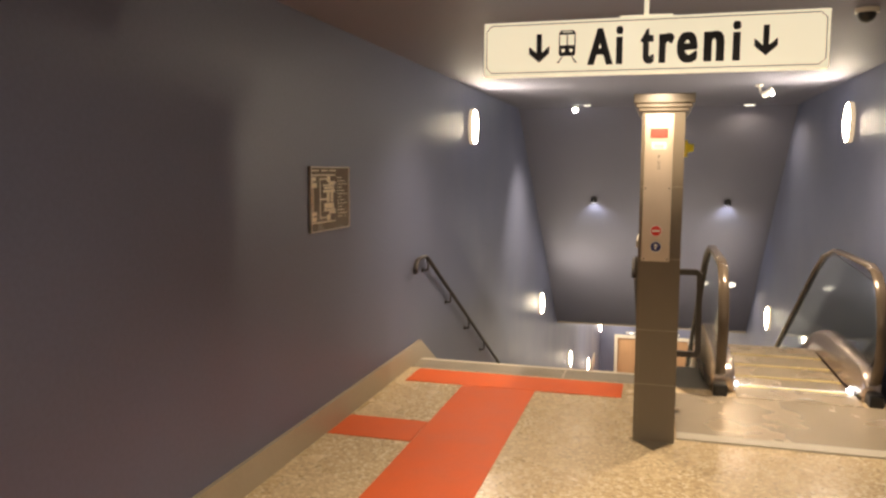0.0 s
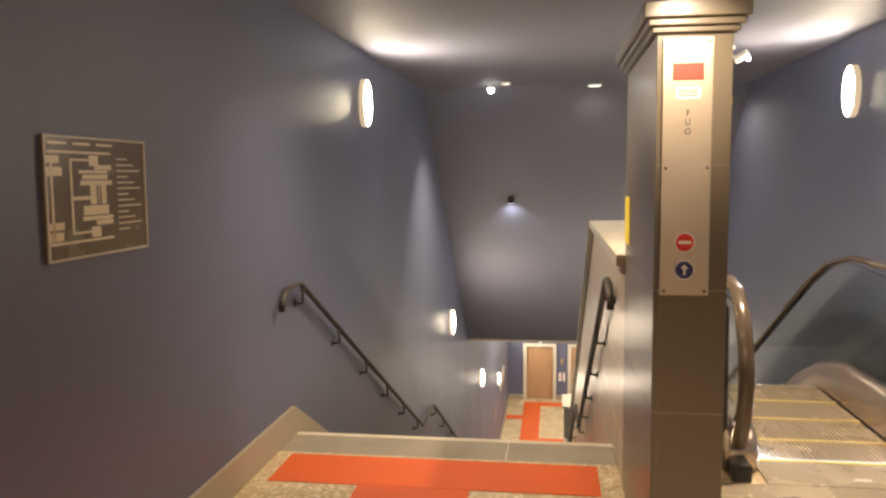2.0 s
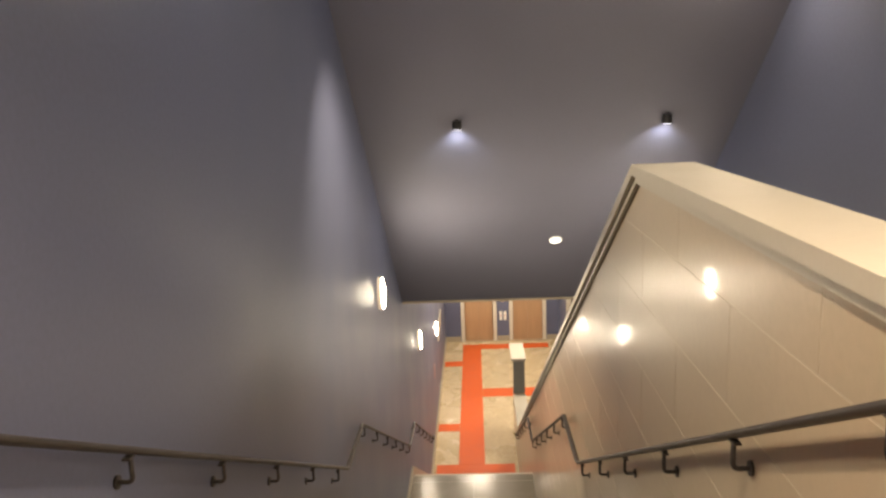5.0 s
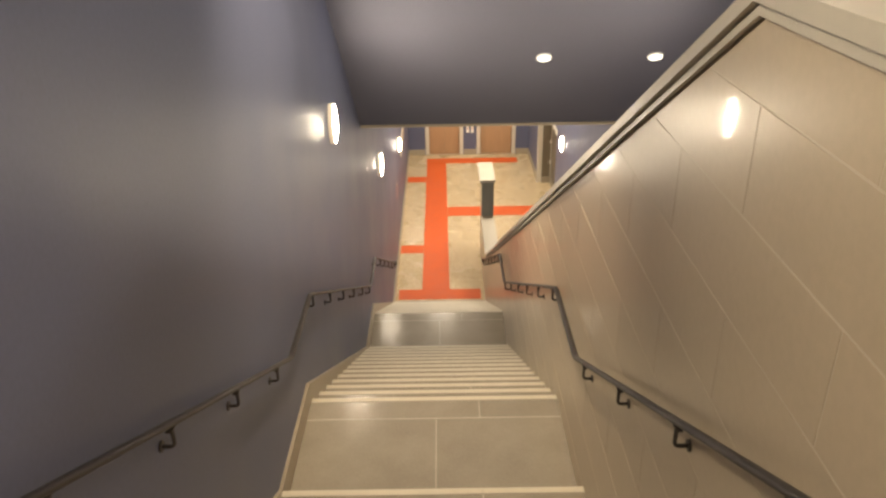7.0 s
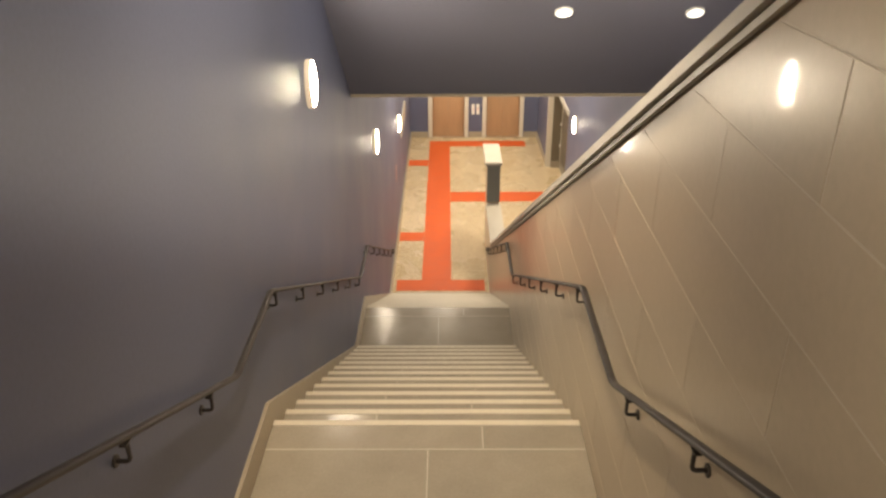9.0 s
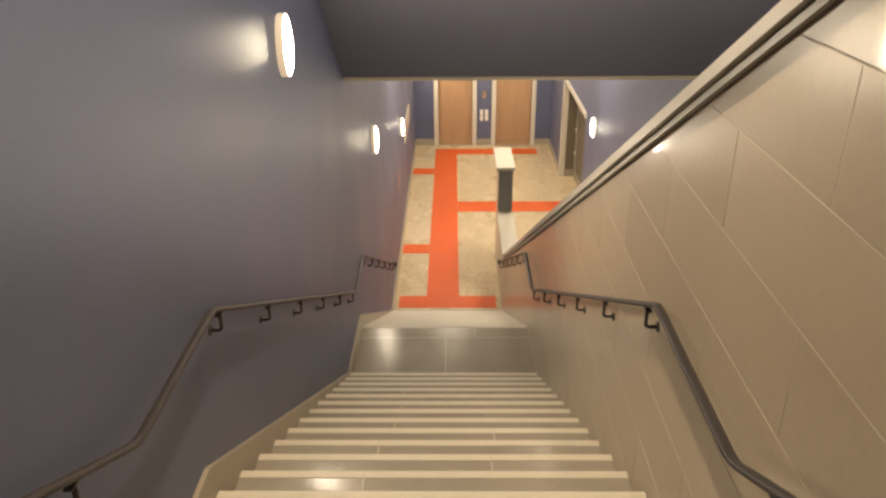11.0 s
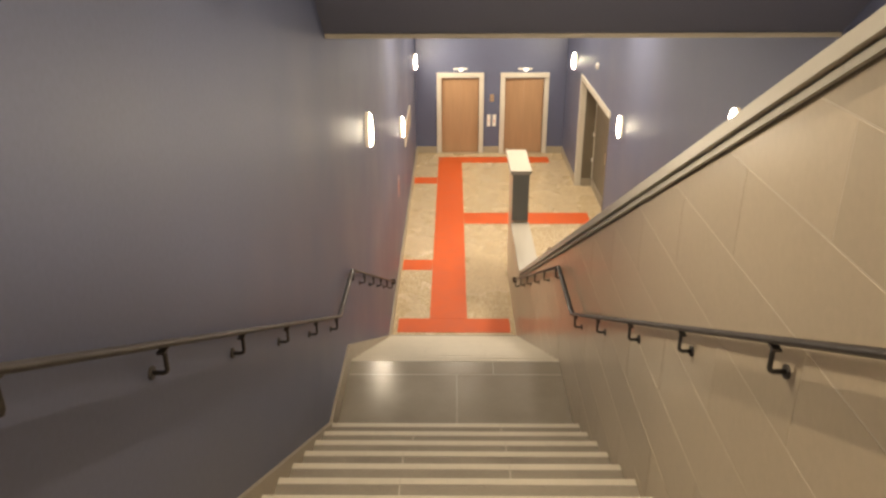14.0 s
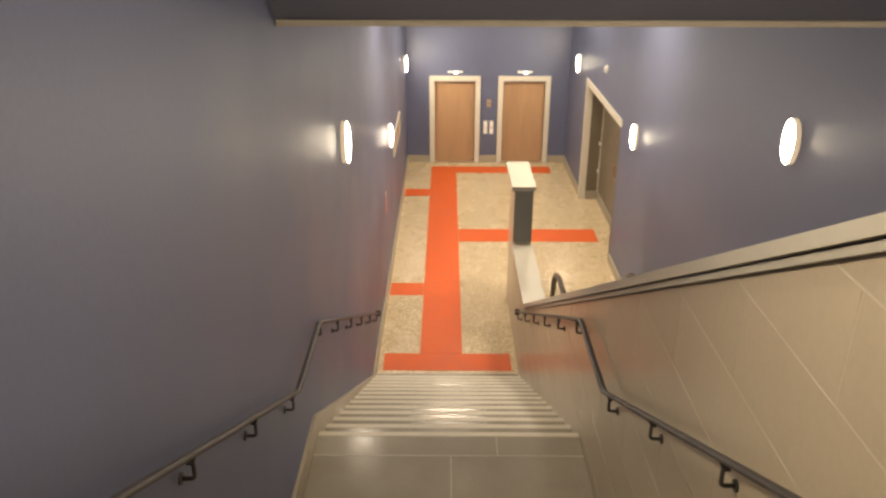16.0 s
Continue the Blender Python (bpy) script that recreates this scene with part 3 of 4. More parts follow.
def dome_camera(x, y, z, label, glass):
    root = thing("ceiling_dome", x, y, z, label, "dome camera")
    part("base", disc(x, y, z - 0.012, 0.06, 0.024), M_WHITE, root)
    bm = bmesh.new()
    bmesh.ops.create_uvsphere(bm, u_segments=20, v_segments=10, radius=0.048)
    bmesh.ops.translate(bm, vec=(x, y, z - 0.03), verts=bm.verts[:])
    part("dome", bm, glass, root, smooth=True)


def bullet_camera(x, y, z):
    root = thing("surveillance_camera", x, y, z, "white surveillance camera hanging under the ceiling", "surveillance camera")
    part("base", disc(x - 0.06, y, z - 0.01, 0.035, 0.02), M_WHITE, root)
    part("arm", sweep([(x - 0.06, y, z - 0.02), (x - 0.05, y, z - 0.07), (x - 0.02, y, z - 0.08)], ring(0.009, 0.009, 8), up=(0, 1, 0)), M_WHITE, root)
    part("body", disc(x + 0.02, y - 0.02, z - 0.085, 0.033, 0.11, turn=Matrix.Rotation(radians(60), 4, "Y") @ Matrix.Rotation(radians(20), 4, "X")), M_WHITE, root, smooth=False)
    # The camera's lens borrows a lamp's glow to show as a bright point.
    part("lens", disc(x + 0.062, y - 0.045, z - 0.10, 0.02, 0.02, turn=Matrix.Rotation(radians(60), 4, "Y")), M_BRIGHT, root)


dome_camera(3.05, -1.62, CEIL, "dark glass dome camera under the ceiling", M_BLACK)
bullet_camera(3.0, 2.2, CEIL)

for px, py in LANDING_LAMPS:
    r = thing("ceiling_lamp", px, py, CEIL, "long warm ceiling lamp over the upper landing", "ceiling lamp")
    part("housing", boxes((px - 0.65, py - 0.2, CEIL - 0.05, px + 0.65, py + 0.2, CEIL - 0.001), bevel=0.004), M_WHITE, r)
    part("diffuser", boxes((px - 0.62, py - 0.17, CEIL - 0.058, px + 0.62, py + 0.17, CEIL - 0.051)), M_TUBE, r)
# Plain housings for the added hall lights.
for px, py in ADDED_HALL_LAMPS:
    r = thing("ceiling_lamp", px, py, EDGE_Z, "unseen square warm ceiling lamp added to light the lower hall", "ceiling lamp")
    part("housing", boxes((px - 0.3, py - 0.3, EDGE_Z - 0.03, px + 0.3, py + 0.3, EDGE_Z - 0.001), bevel=0.004), M_WHITE, r)


# ---------------------------------------------------------------- hanging sign
def text_mesh(word, size, thick, squeeze, embolden):
    cu = bpy.data.curves.new("lettering", "FONT")
    cu.body, cu.size, cu.extrude, cu.offset, cu.align_x = word, size, thick, embolden, "CENTER"
    tmp = new("lettering_source", cu)
    bpy.context.view_layer.update()
    me = bpy.data.meshes.new_from_object(tmp.evaluated_get(bpy.context.evaluated_depsgraph_get()))
    bpy.data.objects.remove(tmp)
    bpy.data.curves.remove(cu)
    me.transform(Matrix.Rotation(radians(90), 4, "X") @ Matrix.Diagonal((squeeze, 1, 1, 1)))
    return me


def hanging_sign():
    x0, x1, z0, z1, y = 1.068, 2.75, 2.147, 2.424, -2.30
    root = thing("hanging_sign", 1.91, y, z0, "cream hanging sign reading Ai treni with arrows and a train", "sign")
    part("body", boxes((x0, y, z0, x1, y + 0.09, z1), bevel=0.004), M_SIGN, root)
    yf = y - 0.0015
    def line(a, b, c, d):
        part("border_line", boxes((a, yf, b, c, y - 0.0002, d)), M_INK, root)
    i, w, k = 0.014, 0.004, 0.03
    line(x0 + i + k, z0 + i, x1 - i - k, z0 + i + w)
    line(x0 + i + k, z1 - i - w, x1 - i - k, z1 - i)
    line(x0 + i, z0 + i + k, x0 + i + w, z1 - i - k)
    line(x1 - i - w, z0 + i + k, x1 - i, z1 - i - k)
    for cx, sx in ((x0 + i, 1), (x1 - i, -1)):
        for cz, sz in ((z0 + i, 1), (z1 - i, -1)):
            part("border_corner", prism([(cx, cz + sz * k), (cx + sx * k, cz), (cx + sx * (k + w), cz), (cx + sx * w * 0.2, cz + sz * (k + w))], "y", yf, y - 0.0002), M_INK, root)
    glyphs = (("A", 1.611, 1.742, 2.192, 2.375), ("i", 1.755, 1.790, 2.192, 2.382), ("t", 1.876, 1.943, 2.190, 2.365), ("r", 1.966, 2.041, 2.192, 2.337),
              ("e", 2.052, 2.151, 2.189, 2.339), ("n", 2.179, 2.276, 2.192, 2.339), ("i", 2.313, 2.351, 2.192, 2.382))
    for ch, gx0, gx1, gz0, gz1 in glyphs:
        me = text_mesh(ch, 0.232, 0.001, 1.0, 0.0045)
        bm = bmesh.new()
        for k, dx in enumerate((0.0, -0.0075, 0.0075, -0.004, 0.004)):
            me.transform(Matrix.Translation((dx, 0.0002 * k, 0)))
            bm.from_mesh(me)
            me.transform(Matrix.Translation((-dx, -0.0002 * k, 0)))
        bm.to_mesh(me)
        bm.free()
        xs, zs = [v.co.x for v in me.vertices], [v.co.z for v in me.vertices]
        kx, kz = (gx1 - gx0) / (max(xs) - min(xs)), (gz1 - gz0) / (max(zs) - min(zs))
        me.transform(Matrix.Diagonal((kx, 1, kz, 1)) @ Matrix.Translation((-min(xs), 0, -min(zs))))
        me.materials.append(M_INK)
        t = new("letter", me)
        t.parent = root
        t.matrix_parent_inverse = Matrix.Translation(root.location).inverted()
        t.location = (gx0, y - 0.0015, gz0)
    for cx in (1.363, 2.466):
        zt, zb = 2.358, 2.212
        part("arrow", prism([(cx - 0.014, zt), (cx + 0.014, zt), (cx + 0.014, zb + 0.05), (cx + 0.053, zb + 0.085), (cx + 0.053, zb + 0.046), (cx, zb), (cx - 0.053, zb + 0.046), (cx - 0.053, zb + 0.085), (cx - 0.014, zb + 0.05)], "y", yf, y - 0.0002), M_INK, root)
    cx, zb, zt = 1.508, 2.205, 2.378
    icon = part("train_outline", prism([(cx - 0.043, zb + 0.045), (cx - 0.033, zb + 0.037), (cx + 0.033, zb + 0.037), (cx + 0.043, zb + 0.045), (cx + 0.043, zt - 0.02), (cx + 0.03, zt - 0.006), (cx - 0.03, zt - 0.006), (cx - 0.043, zt - 0.02)], "y", yf, y - 0.0002), M_INK, root)
    for sx in (-1, 1):
        a, b = sorted((cx + sx * 0.003, cx + sx * 0.037))
        part("train_window", boxes((a, yf - 0.001, zt - 0.082, b, yf - 0.0002, zt - 0.028)), M_SIGN, icon)
        part("train_light", disc(cx + sx * 0.02, yf - 0.0006, zb + 0.065, 0.009, 0.001, turn=Matrix.Rotation(radians(90), 4, "X"), n=14), M_SIGN, icon)
        part("track", prism([(cx + sx * 0.022, zb + 0.034), (cx + sx * 0.030, zb + 0.034), (cx + sx * 0.052, zb), (cx + sx * 0.044, zb)], "y", yf, y - 0.0002), M_INK, root)
    part("train_roof", boxes((cx - 0.024, yf - 0.001, zt - 0.017, cx + 0.024, yf - 0.0002, zt - 0.012)), M_SIGN, icon)
    # Rod and mount plate carry the sign's added glow as well.
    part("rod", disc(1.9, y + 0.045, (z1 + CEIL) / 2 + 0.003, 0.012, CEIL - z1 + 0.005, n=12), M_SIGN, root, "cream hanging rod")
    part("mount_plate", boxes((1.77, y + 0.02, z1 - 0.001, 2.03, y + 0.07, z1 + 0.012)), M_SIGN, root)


hanging_sign()
# Housing for the added panel light, out of view behind the sign.
spot = thing("panel_fill_spot", 1.98, -2.19, 2.2, "unseen black spot added behind the hanging sign to brighten the panel", "spotlight")
part("bracket", boxes((1.972, -2.2095, 2.19, 1.988, -2.18, 2.21)), M_BLACK, spot)
part("housing", disc(1.98, -2.168, 2.212, 0.024, 0.04, turn=Matrix.Rotation(radians(55), 4, "X"), n=18), M_BLACK, spot)


def scratched_letters():
    panel = bpy.data.objects["sign_panel"]
    for ch, z in (("F", 1.725), ("U", 1.694), ("O", 1.663)):
        me = text_mesh(ch, 0.03, 0.0004, 0.9, 0.0)
        me.materials.append(M_RAIL)
        t = new("letter", me)
        t.parent = panel
        t.matrix_parent_inverse = Matrix()
        t.location = (1.982, -1.64 - 0.0135, z)


scratched_letters()


# ---------------------------------------------------------------- station map on the wall
def wall_map():
    y0, y1, z0, z1 = -2.222, -1.64, 1.274, 1.668
    root = thing("station_map", 0, (y0 + y1) / 2, z0, "brown station map with cream lines under a clear frame", "map")
    part("board", boxes((0.0, y0, z0, 0.012, y1, z1)), M_MAP, root)
    for r in ((y0, z0, y1, z0 + 0.007), (y0, z1 - 0.007, y1, z1), (y0, z0 + 0.007, y0 + 0.007, z1 - 0.007), (y1 - 0.007, z0 + 0.007, y1, z1 - 0.007)):
        part("frame_strip", boxes((0.0, r[0], r[1], 0.018, r[2], r[3])), M_RAM, root, "pale frame strip")
    w, h = y1 - y0, z1 - z0
    def ink(u0, v0, u1, v1):
        part("map_line", boxes((0.0125, y0 + u0 * w, z0 + v0 * h, 0.0135, y0 + u1 * w, z0 + v1 * h)), M_MAPLINE, root)
    for r in ((0.03, 0.86, 0.62, 0.88), (0.03, 0.13, 0.62, 0.15), (0.05, 0.2, 0.07, 0.8), (0.02, 0.78, 0.13, 0.84), (0.02, 0.68, 0.15, 0.75), (0.02, 0.16, 0.14, 0.23), (0.02, 0.25, 0.15, 0.31),
              (0.22, 0.2, 0.24, 0.82), (0.22, 0.8, 0.42, 0.82), (0.22, 0.2, 0.42, 0.22), (0.22, 0.48, 0.40, 0.51), (0.40, 0.76, 0.49, 0.85), (0.40, 0.16, 0.49, 0.25),
              (0.31, 0.6, 0.62, 0.64), (0.33, 0.65, 0.58, 0.69), (0.30, 0.70, 0.58, 0.725), (0.45, 0.73, 0.62, 0.77), (0.33, 0.35, 0.58, 0.43), (0.32, 0.305, 0.62, 0.34), (0.45, 0.26, 0.62, 0.30), (0.40, 0.44, 0.46, 0.6), (0.48, 0.44, 0.49, 0.6), (0.51, 0.44, 0.56, 0.6)):
        ink(*r)
    for k in range(13):
        v = 0.82 - k * 0.052
        ink(0.68, v, 0.68 + 0.12 + 0.07 * ((k * 7) % 3), v + 0.012)
    for k in range(3):
        ink(0.04 + 0.22 * k, 0.93, 0.2 + 0.22 * k, 0.95)


wall_map()


# ---------------------------------------------------------------- lower hall: lift doors, side door, pier
def lift(x0, x1, label):
    zt = -4.50
    root = thing("lift_door", (x0 + x1) / 2, BACK, LOW, label, "lift door", "pair of lift doors", "structure")
    f = 0.115
    for a, b in ((x0, x0 + f), (x1 - f, x1)):
        part("jamb", boxes((a, BACK - 0.04, LOW, b, BACK + 0.18, zt - f - 0.001), bevel=0.004), M_RAM, root)
    part("lintel", boxes((x0, BACK - 0.04, zt - f, x1, BACK + 0.18, zt), bevel=0.004), M_RAM, root)
    mid = (x0 + x1) / 2
    for a, b in ((x0 + f, mid - 0.002), (mid + 0.002, x1 - f)):
        part("door_leaf", boxes((a, BACK + 0.07, LOW + 0.012, b, BACK + 0.11, zt - f)), M_DOOR, root, "orange-brown sliding leaf")
    part("sill", boxes((x0 + f, BACK - 0.04, LOW + 0.0005, x1 - f, BACK + 0.15, LOW + 0.011)), M_STEEL, root, "metal sill")
    sign = part("indicator", boxes((mid - 0.17, BACK - 0.02, zt + 0.07, mid + 0.17, BACK - 0.001, zt + 0.115), bevel=0.003), M_WHITE, root, "small lit lift indicator above the frame")
    part("indicator_lamp", boxes((mid - 0.03, BACK - 0.024, zt + 0.04, mid + 0.07, BACK - 0.0205, zt + 0.11)), M_DISC, sign)
    part("shaft_back", boxes((x0 + 0.05, BACK + 0.26, LOW, x1 - 0.05, BACK + 0.30, zt)), M_DARK, root)


lift(0.525, 1.695, "orange-brown lift doors in a pale stone frame")
lift(2.105, 3.305, "orange-brown lift doors in a pale stone frame")


def call_panels():
    for x, z0, z1, w in ((1.90, -5.22, -5.04, 0.10), (1.83, -5.85, -5.55, 0.085), (1.97, -5.85, -5.55, 0.085)):
        root = thing("lift_call_panel", x, BACK, z0, "small pale lift call panel between the doors", "call panel", "lift call panels")
        part("plate", boxes((x - w / 2, BACK - 0.015, z0, x + w / 2, BACK - 0.001, z1), bevel=0.002), M_STEEL if z0 > -5.5 else M_WHITE, root)
        part("button", disc(x, BACK - 0.018, (z0 + z1) / 2, 0.016, 0.006, turn=Matrix.Rotation(radians(90), 4, "X"), n=14), M_REDSIGN if z0 < -5.5 else M_INK, root)


call_panels()


def side_door():
    y0, y1, zt = 17.42, 20.70, -4.05
    back = WALL_R + 0.35
    root = thing("double_door", WALL_R, (y0 + y1) / 2, LOW, "olive-grey double door deep in a pale-framed recess", "double door", kind="structure")
    f = 0.11
    part("jamb", boxes((WALL_R - 0.004, y0 + 0.041, LOW, WALL_R + 0.1, y0 + f, zt - f - 0.001), bevel=0.002), M_GREYDOOR, root, "slim olive-grey jamb")
    part("jamb", boxes((WALL_R - 0.03, y1 - f, LOW, WALL_R + 0.1, y1, zt - f - 0.001), bevel=0.004), M_RAM, root)
    part("lintel", boxes((WALL_R - 0.03, y0, zt - f, WALL_R + 0.1, y1, zt), bevel=0.004), M_RAM, root)
    part("reveal", boxes((WALL_R + 0.101, y1 - f - 0.02, LOW, back, y1 - f + 0.02, zt)), M_GREYDOOR, root, "olive-grey reveal panel")
    part("reveal", boxes((WALL_R + 0.101, y0 + f - 0.02, LOW, back, y0 + f + 0.02, zt)), M_GREYDOOR, root, "olive-grey reveal panel")
    part("soffit", boxes((WALL_R + 0.101, y0 + f + 0.021, zt - 0.04, back, y1 - f - 0.021, zt)), M_GREYDOOR, root)
    mid = (y0 + y1) / 2
    for a, b in ((y0 + f, mid - 0.004), (mid + 0.004, y1 - f)):
        leaf = part("door_leaf", boxes((back + 0.001, a, LOW + 0.01, back + 0.05, b, zt), bevel=0.003), M_GREYDOOR, root)
        hy = mid - 0.1 if a < mid - 0.5 else mid + 0.1
        part("handle", boxes((back - 0.035, hy - 0.012, LOW + 0.95, back + 0.0005, hy + 0.012, LOW + 1.2), bevel=0.004), M_STEEL, leaf, "steel pull handle")
    part("corner_strip", boxes((back - 0.022, y1 - f - 0.032, LOW + 0.19, back - 0.001, y1 - f - 0.0205, zt - 0.041)), M_RAM, root, "thin pale corner strip")
    for h in (0.62, 1.2):
        part("hinge", disc(back - 0.03, y1 - f - 0.036, LOW + h, 0.022, 0.07, n=10), M_WHITE, root, "small pale hinge")
    part("plinth", boxes((WALL_R + 0.101, y1 - f - 0.04, LOW, back, y1 - f - 0.0205, LOW + 0.18), bevel=0.003), M_RISER, root, "stone plinth")
    part("plinth", boxes((back - 0.02, y0 + f + 0.021, LOW, back, y1 - f - 0.041, LOW + 0.18), bevel=0.003), M_RISER, root, "stone plinth")


side_door()


def wall_board():
    y0, y1, z0, z1 = 18.3, 20.1, -4.95, -4.58
    root = thing("wall_board", WALL_L, (y0 + y1) / 2, z0, "long dull grey information board with a pale frame", "sign")
    part("board", boxes((0.0, y0 + 0.021, z0 + 0.021, 0.016, y1 - 0.021, z1 - 0.021)), M_STEEL, root)
    for r in ((y0, z0, y1, z0 + 0.02), (y0, z1 - 0.02, y1, z1), (y0, z0 + 0.0205, y0 + 0.02, z1 - 0.0205), (y1 - 0.02, z0 + 0.0205, y1, z1 - 0.0205)):
        part("frame_strip", boxes((0.0, r[0], r[1], 0.022, r[2], r[3]), bevel=0.002), M_RAM, root)
    note = thing("wall_notice", WALL_L, 16.4, -5.24, "small dull pink notice on the painted wall", "notice")
    part("sheet", boxes((0.0, 16.3, -5.24, 0.006, 16.5, -4.9)), M_NOTICE, note)
    part("border", boxes((0.0065, 16.32, -4.935, 0.0085, 16.48, -4.92)), M_WHITE, note)


wall_board()
det = thing("wall_sounder", WALL_R, 18.95, -3.55, "small round white alarm sounder on the wall", "alarm")
part("base", disc(WALL_R - 0.012, 18.95, -3.54, 0.07, 0.022, turn=Matrix.Rotation(radians(90), 4, "Y")), M_WHITE, det)
part("front", disc(WALL_R - 0.035, 18.95, -3.54, 0.05, 0.024, turn=Matrix.Rotation(radians(90), 4, "Y")), M_WHITE, det)


def pier():
    root = thing("pillar", 1.98, 15.7, LOW, "dark grey pillar with a pale moulded top beside the escalator foot", "pillar", kind="structure")
    part("shaft", boxes((1.88, 15.22, LOW, 2.10, 16.24, -4.47), bevel=0.003), M_PANEL, root)
    part("front_plate", boxes((1.85, 15.205, -5.21, 2.105, 15.219, -4.47)), M_DARK, root, "dark grey front plate")
    part("moulding", boxes((1.835, 15.20, -4.469, 2.11, 16.25, -4.445), bevel=0.003), M_DARK, root)
    part("cap", boxes((1.81, 15.17, -4.444, 2.135, 16.29, -4.385), bevel=0.005), M_CAP, root, "pale cap")


pier()


# ---------------------------------------------------------------- escalator
E_Y0, E_SL = 1.4, 0.5635
E_Y1 = E_Y0 - LOW / E_SL


def esc_z(y):
    return min(0.0, max(LOW, -(y - E_Y0) * E_SL))


def escalator():
    xl, xr = 2.47, 3.51
    root = thing("escalator", (xl + xr) / 2, 0, 0, "steel escalator with glass sides and black handrails", "escalator")
    part("floor_plate", boxes((2.14, -1.43, 0.0005, WALL_R - 0.01, -0.52, 0.008)), M_PLATE, root, "grey metal floor plate")
    part("threshold_strip", boxes((2.14, -1.55, 0.0005, WALL_R - 0.01, -1.432, 0.010)), M_CAP, root, "pale threshold strip")
    comb = part("comb_plate", boxes((xl + 0.12, -0.518, 0.0, xr - 0.08, -0.20, 0.012), bevel=0.003), M_PLATE, root, "ribbed comb plate")
    for x in (xl + 0.125, xr - 0.115):
        part("comb_light", boxes((x, -0.20, -0.02, x + 0.03, -0.12, 0.03)), M_SPOT, comb)
    part("comb_led", boxes((xl + 0.14, -0.184, -0.02, xr - 0.11, -0.178, 0.019)), M_LED, comb, "bluish light strip under the comb")
    part("yellow_line", boxes((xl + 0.12, -0.197, -0.02, xr - 0.08, -0.185, 0.0125)), M_YELLOW, root, "yellow comb line")
    n = int((E_Y1 + 1.6 + 0.18) / 0.4)
    me = None
    for i in range(n + 1):
        y = -0.18 + i * 0.4
        z = esc_z(y + 0.2)
        if me is None:
            profile = [(xl + 0.125, -0.22), (xl + 0.125, -0.012)]
            for k in range(32):
                x = xl + 0.135 + k * (xr - xl - 0.25) / 32
                profile += [(x, -0.012), (x, -0.004), (x + 0.012, -0.004), (x + 0.012, -0.012)]
            profile += [(xr - 0.085, -0.012), (xr - 0.085, -0.22)]
            bm = prism(profile, "y", 0.0, 0.395)
            me = bpy.data.meshes.new("step")
            bm.to_mesh(me)
            bm.free()
            me.materials.append(M_PLATE)
        st = new("step", me)
        st.parent = root
        st.matrix_parent_inverse = Matrix.Translation(root.location).inverted()
        st.location = (0, y, z)
        if i < 3:
            part("step_edge", boxes((xl + 0.13, y + 0.36, z - 0.03, xr - 0.09, y + 0.392, z - 0.0025)), M_EDGE, st, "faded yellow step edge").matrix_parent_inverse = Matrix.Translation((0, y, z)).inverted()
    part("truss", prism([(-0.17, -0.26), (E_Y0, -0.26), (E_Y1, LOW - 0.26 + 0.02), (E_Y1 + 1.9, LOW - 0.28), (E_Y1 + 1.9, LOW - 0.29), (6, LOW - 0.29), (-0.17, -1.5)], "x", 2.11, WALL_R - 0.02), M_DARK, root)
    ends = E_Y1 + 2.0
    line = [(-0.30, 0), (E_Y0 - 0.35, 0), (E_Y0 + 0.1, -0.10), (E_Y0 + 0.5, -0.5 * E_SL), (E_Y1 - 0.5, LOW + 0.5 * E_SL), (E_Y1 - 0.1, LOW + 0.10), (E_Y1 + 0.4, LOW), (ends, LOW)]
    for x, s in ((xl, -1), (xr, 1)):
        bal = part("balustrade", bmesh.new(), M_STEEL, root)
        low = [(y, z + 0.25) for y, z in line]
        top = [(y, z + 0.93) for y, z in line]
        part("glass_panel", prism([low[0]] + [(-0.45, 0.45), (-0.40, 0.70), (-0.28, 0.86)] + top[1:-1] + [(ends - 0.15, LOW + 0.9), (ends + 0.1, LOW + 0.6), (ends, LOW + 0.17)] + low[-2:0:-1], "x", x - 0.006, x + 0.006), M_GLASS, bal, "clear glass side panel")
        nose = [(-0.05, 0.06), (-0.30, 0.085), (-0.42, 0.17), (-0.50, 0.32), (-0.53, 0.50), (-0.50, 0.68), (-0.42, 0.83), (-0.28, 0.93), (-0.10, 0.965)]
        tail = [(ends - 0.15, LOW + 0.965), (ends + 0.10, LOW + 0.9), (ends + 0.25, LOW + 0.7), (ends + 0.27, LOW + 0.45), (ends + 0.18, LOW + 0.2), (ends - 0.05, LOW + 0.08)]
        belt = [(x, y, z) for y, z in nose] + [(x, y, z + 0.965) for y, z in line[1:-1]] + [(x, y, z) for y, z in tail]
        part("handrail_belt", sweep(belt, [(-0.034, -0.012), (0.034, -0.012), (0.039, 0.0), (0.03, 0.014), (-0.03, 0.014), (-0.039, 0.0)]), M_BELT, bal, "brown-black rubber handrail", True)
        w0, w1 = (x - 0.06, x + 0.11) if s < 0 else (x - 0.07, x + 0.06)
        deck = [(-0.36, 0.0), (-0.40, 0.13), (-0.34, 0.20), (-0.22, 0.245)] + low[1:-1] + [(ends - 0.1, LOW + 0.17), (ends + 0.05, LOW + 0.1), (ends + 0.05, LOW)] + [(y, z - 0.2) for y, z in line[-2:0:-1]] + [(-0.3, 0.0)]
        bm = prism(deck, "x", w0, w1)
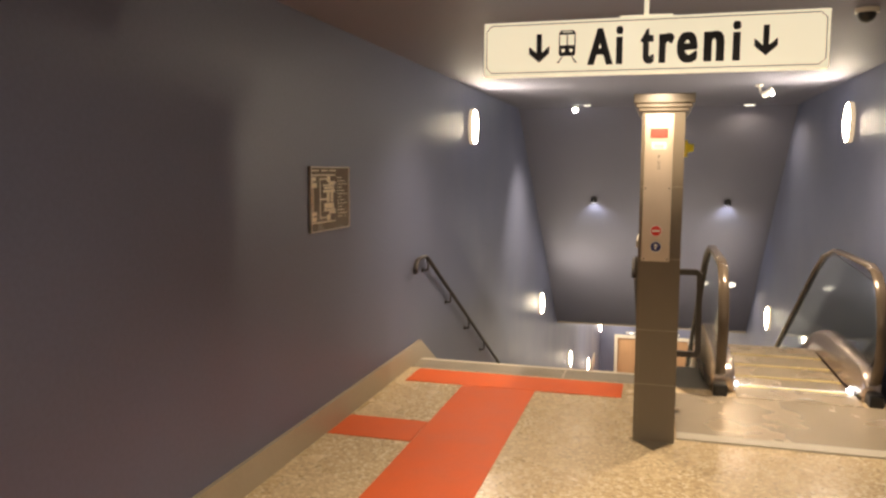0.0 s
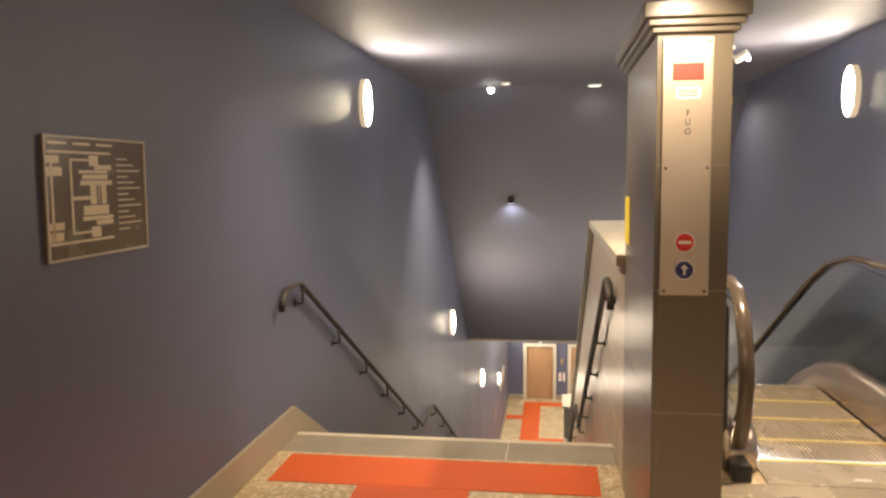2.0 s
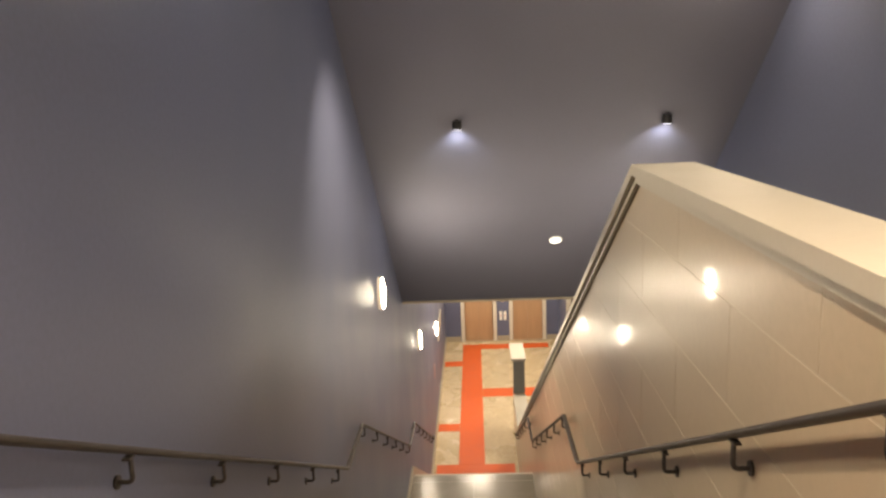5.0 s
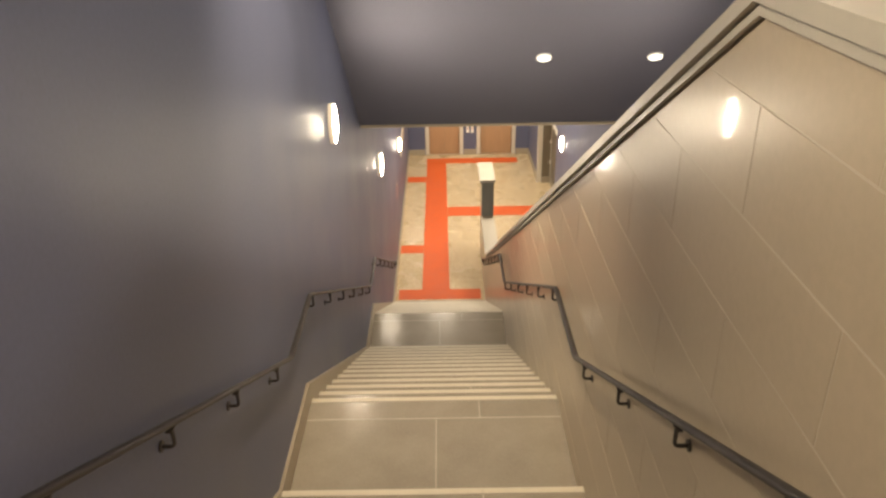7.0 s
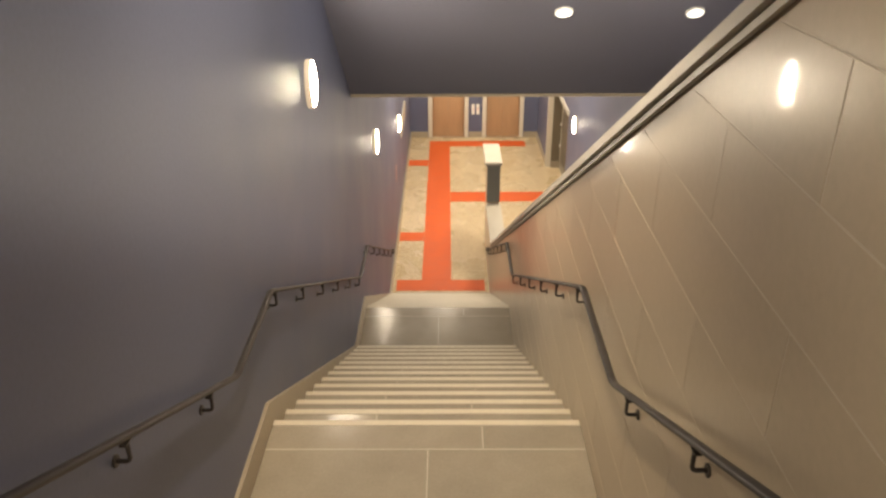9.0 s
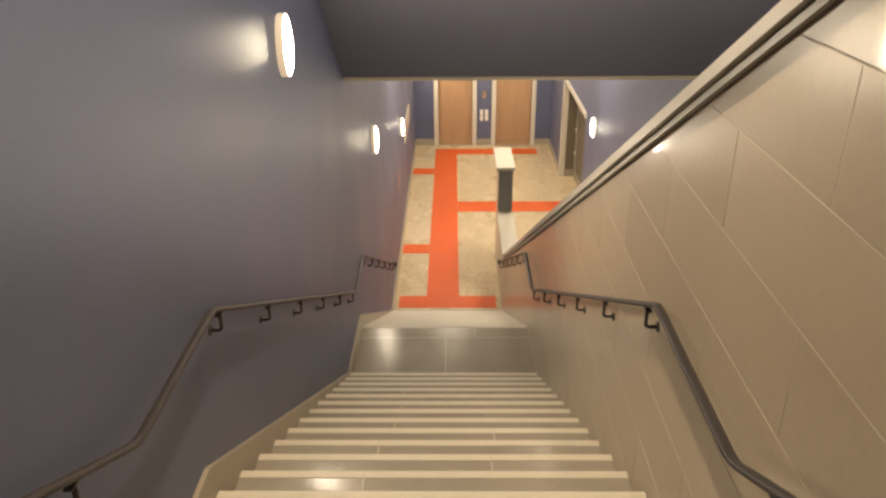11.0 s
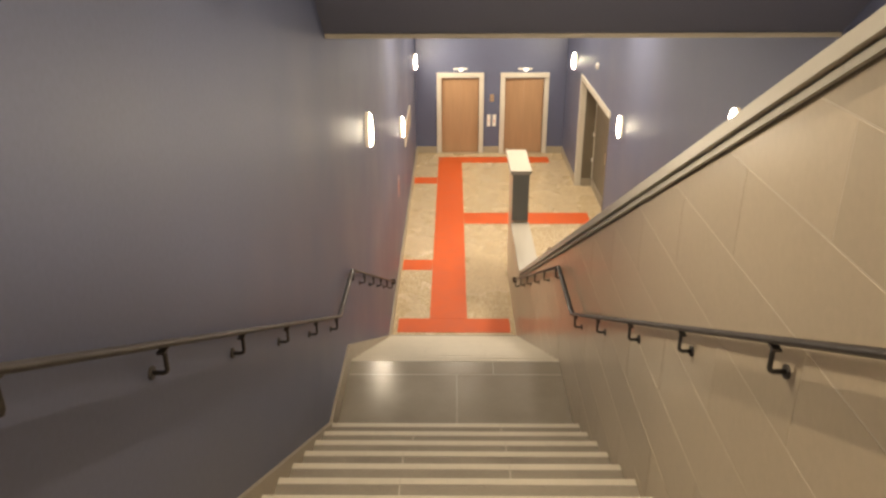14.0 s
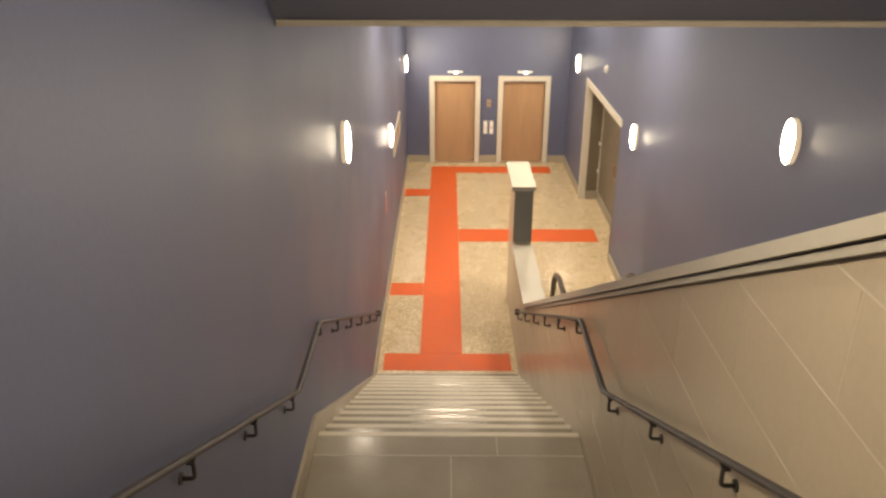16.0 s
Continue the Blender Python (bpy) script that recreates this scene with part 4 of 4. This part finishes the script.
        bmesh.ops.bevel(bm, geom=[e for e in bm.edges if abs(e.verts[0].co.x - e.verts[1].co.x) < 1e-4 and max(v.co.z - esc_z(v.co.y) for v in e.verts) > 0.05], offset=0.03, segments=3, affect="EDGES", profile=0.5)
        part("decking", bm, M_DECK, bal, "rounded brushed steel decking", True)
        part("newel_foot", boxes((x - 0.05, -0.50, 0.0, x + 0.05, -0.34, 0.09), bevel=0.012), M_BLACK, bal, "black handrail inlet")


    part("outer_deck", prism([(y, z + 0.16) for y, z in line[1:-1]] + [(y, z + 0.13) for y, z in line[-2:0:-1]], "x", xr + 0.062, WALL_R - 0.003), M_DECK, root, "flat steel deck between glass and wall")
    part("step_gap_light", boxes((xr - 0.10, -0.155, 0.02, xr - 0.075, -0.115, 0.05), bevel=0.006), M_SPOT, root, "bluish white lamp at the comb")
    spot_lamp("comb_light_glow", xr - 0.105, -0.135, 0.04, (xl + 0.4, 0.0, -0.05), 3.5, (0.62, 0.72, 1.0), 150, 0.6, 0.015)
    spot_lamp("comb_light_glow", xl + 0.16, -0.135, 0.04, (xr - 0.4, 0.0, -0.05), 2.5, (0.62, 0.72, 1.0), 150, 0.6, 0.015)
    part("maker_label", boxes((3.02, -0.44, 0.0125, 3.10, -0.41, 0.0135)), M_WHITE, root, "small white label")


escalator()


def guard_frame():
    root = thing("guard_frame", 2.2, -0.9, 0.3, "dark grey square guard frame fixed to the pillar", "guard rail")
    path = [(2.126, -0.9, 0.965), (2.255, -0.9, 0.965), (2.275, -0.9, 0.945), (2.28, -0.9, 0.42), (2.262, -0.9, 0.395), (2.126, -0.9, 0.395)]
    part("frame", sweep(path, [(-0.02, -0.02), (0.02, -0.02), (0.02, 0.02), (-0.02, 0.02)], up=(0, 1, 0)), M_RAIL, root)
    for z in (0.965, 0.395):
        part("flange", boxes((2.1255, -0.935, z - 0.035, 2.132, -0.865, z + 0.035)), M_RAIL, root)


guard_frame()


# The rear spot at y -3.4 is an added one, out of view.
for px, py in LANDING_SPOTS:
    r = thing("ceiling_spot", px, py, CEIL, "round recessed spot in the landing ceiling, the rear one added", "spotlight")
    part("housing", disc(px, py, CEIL - 0.005, 0.05, 0.009), M_WHITE, r)
    part("lens", disc(px, py, CEIL - 0.0115, 0.036, 0.003), M_BRIGHT, r, "bright round lens")
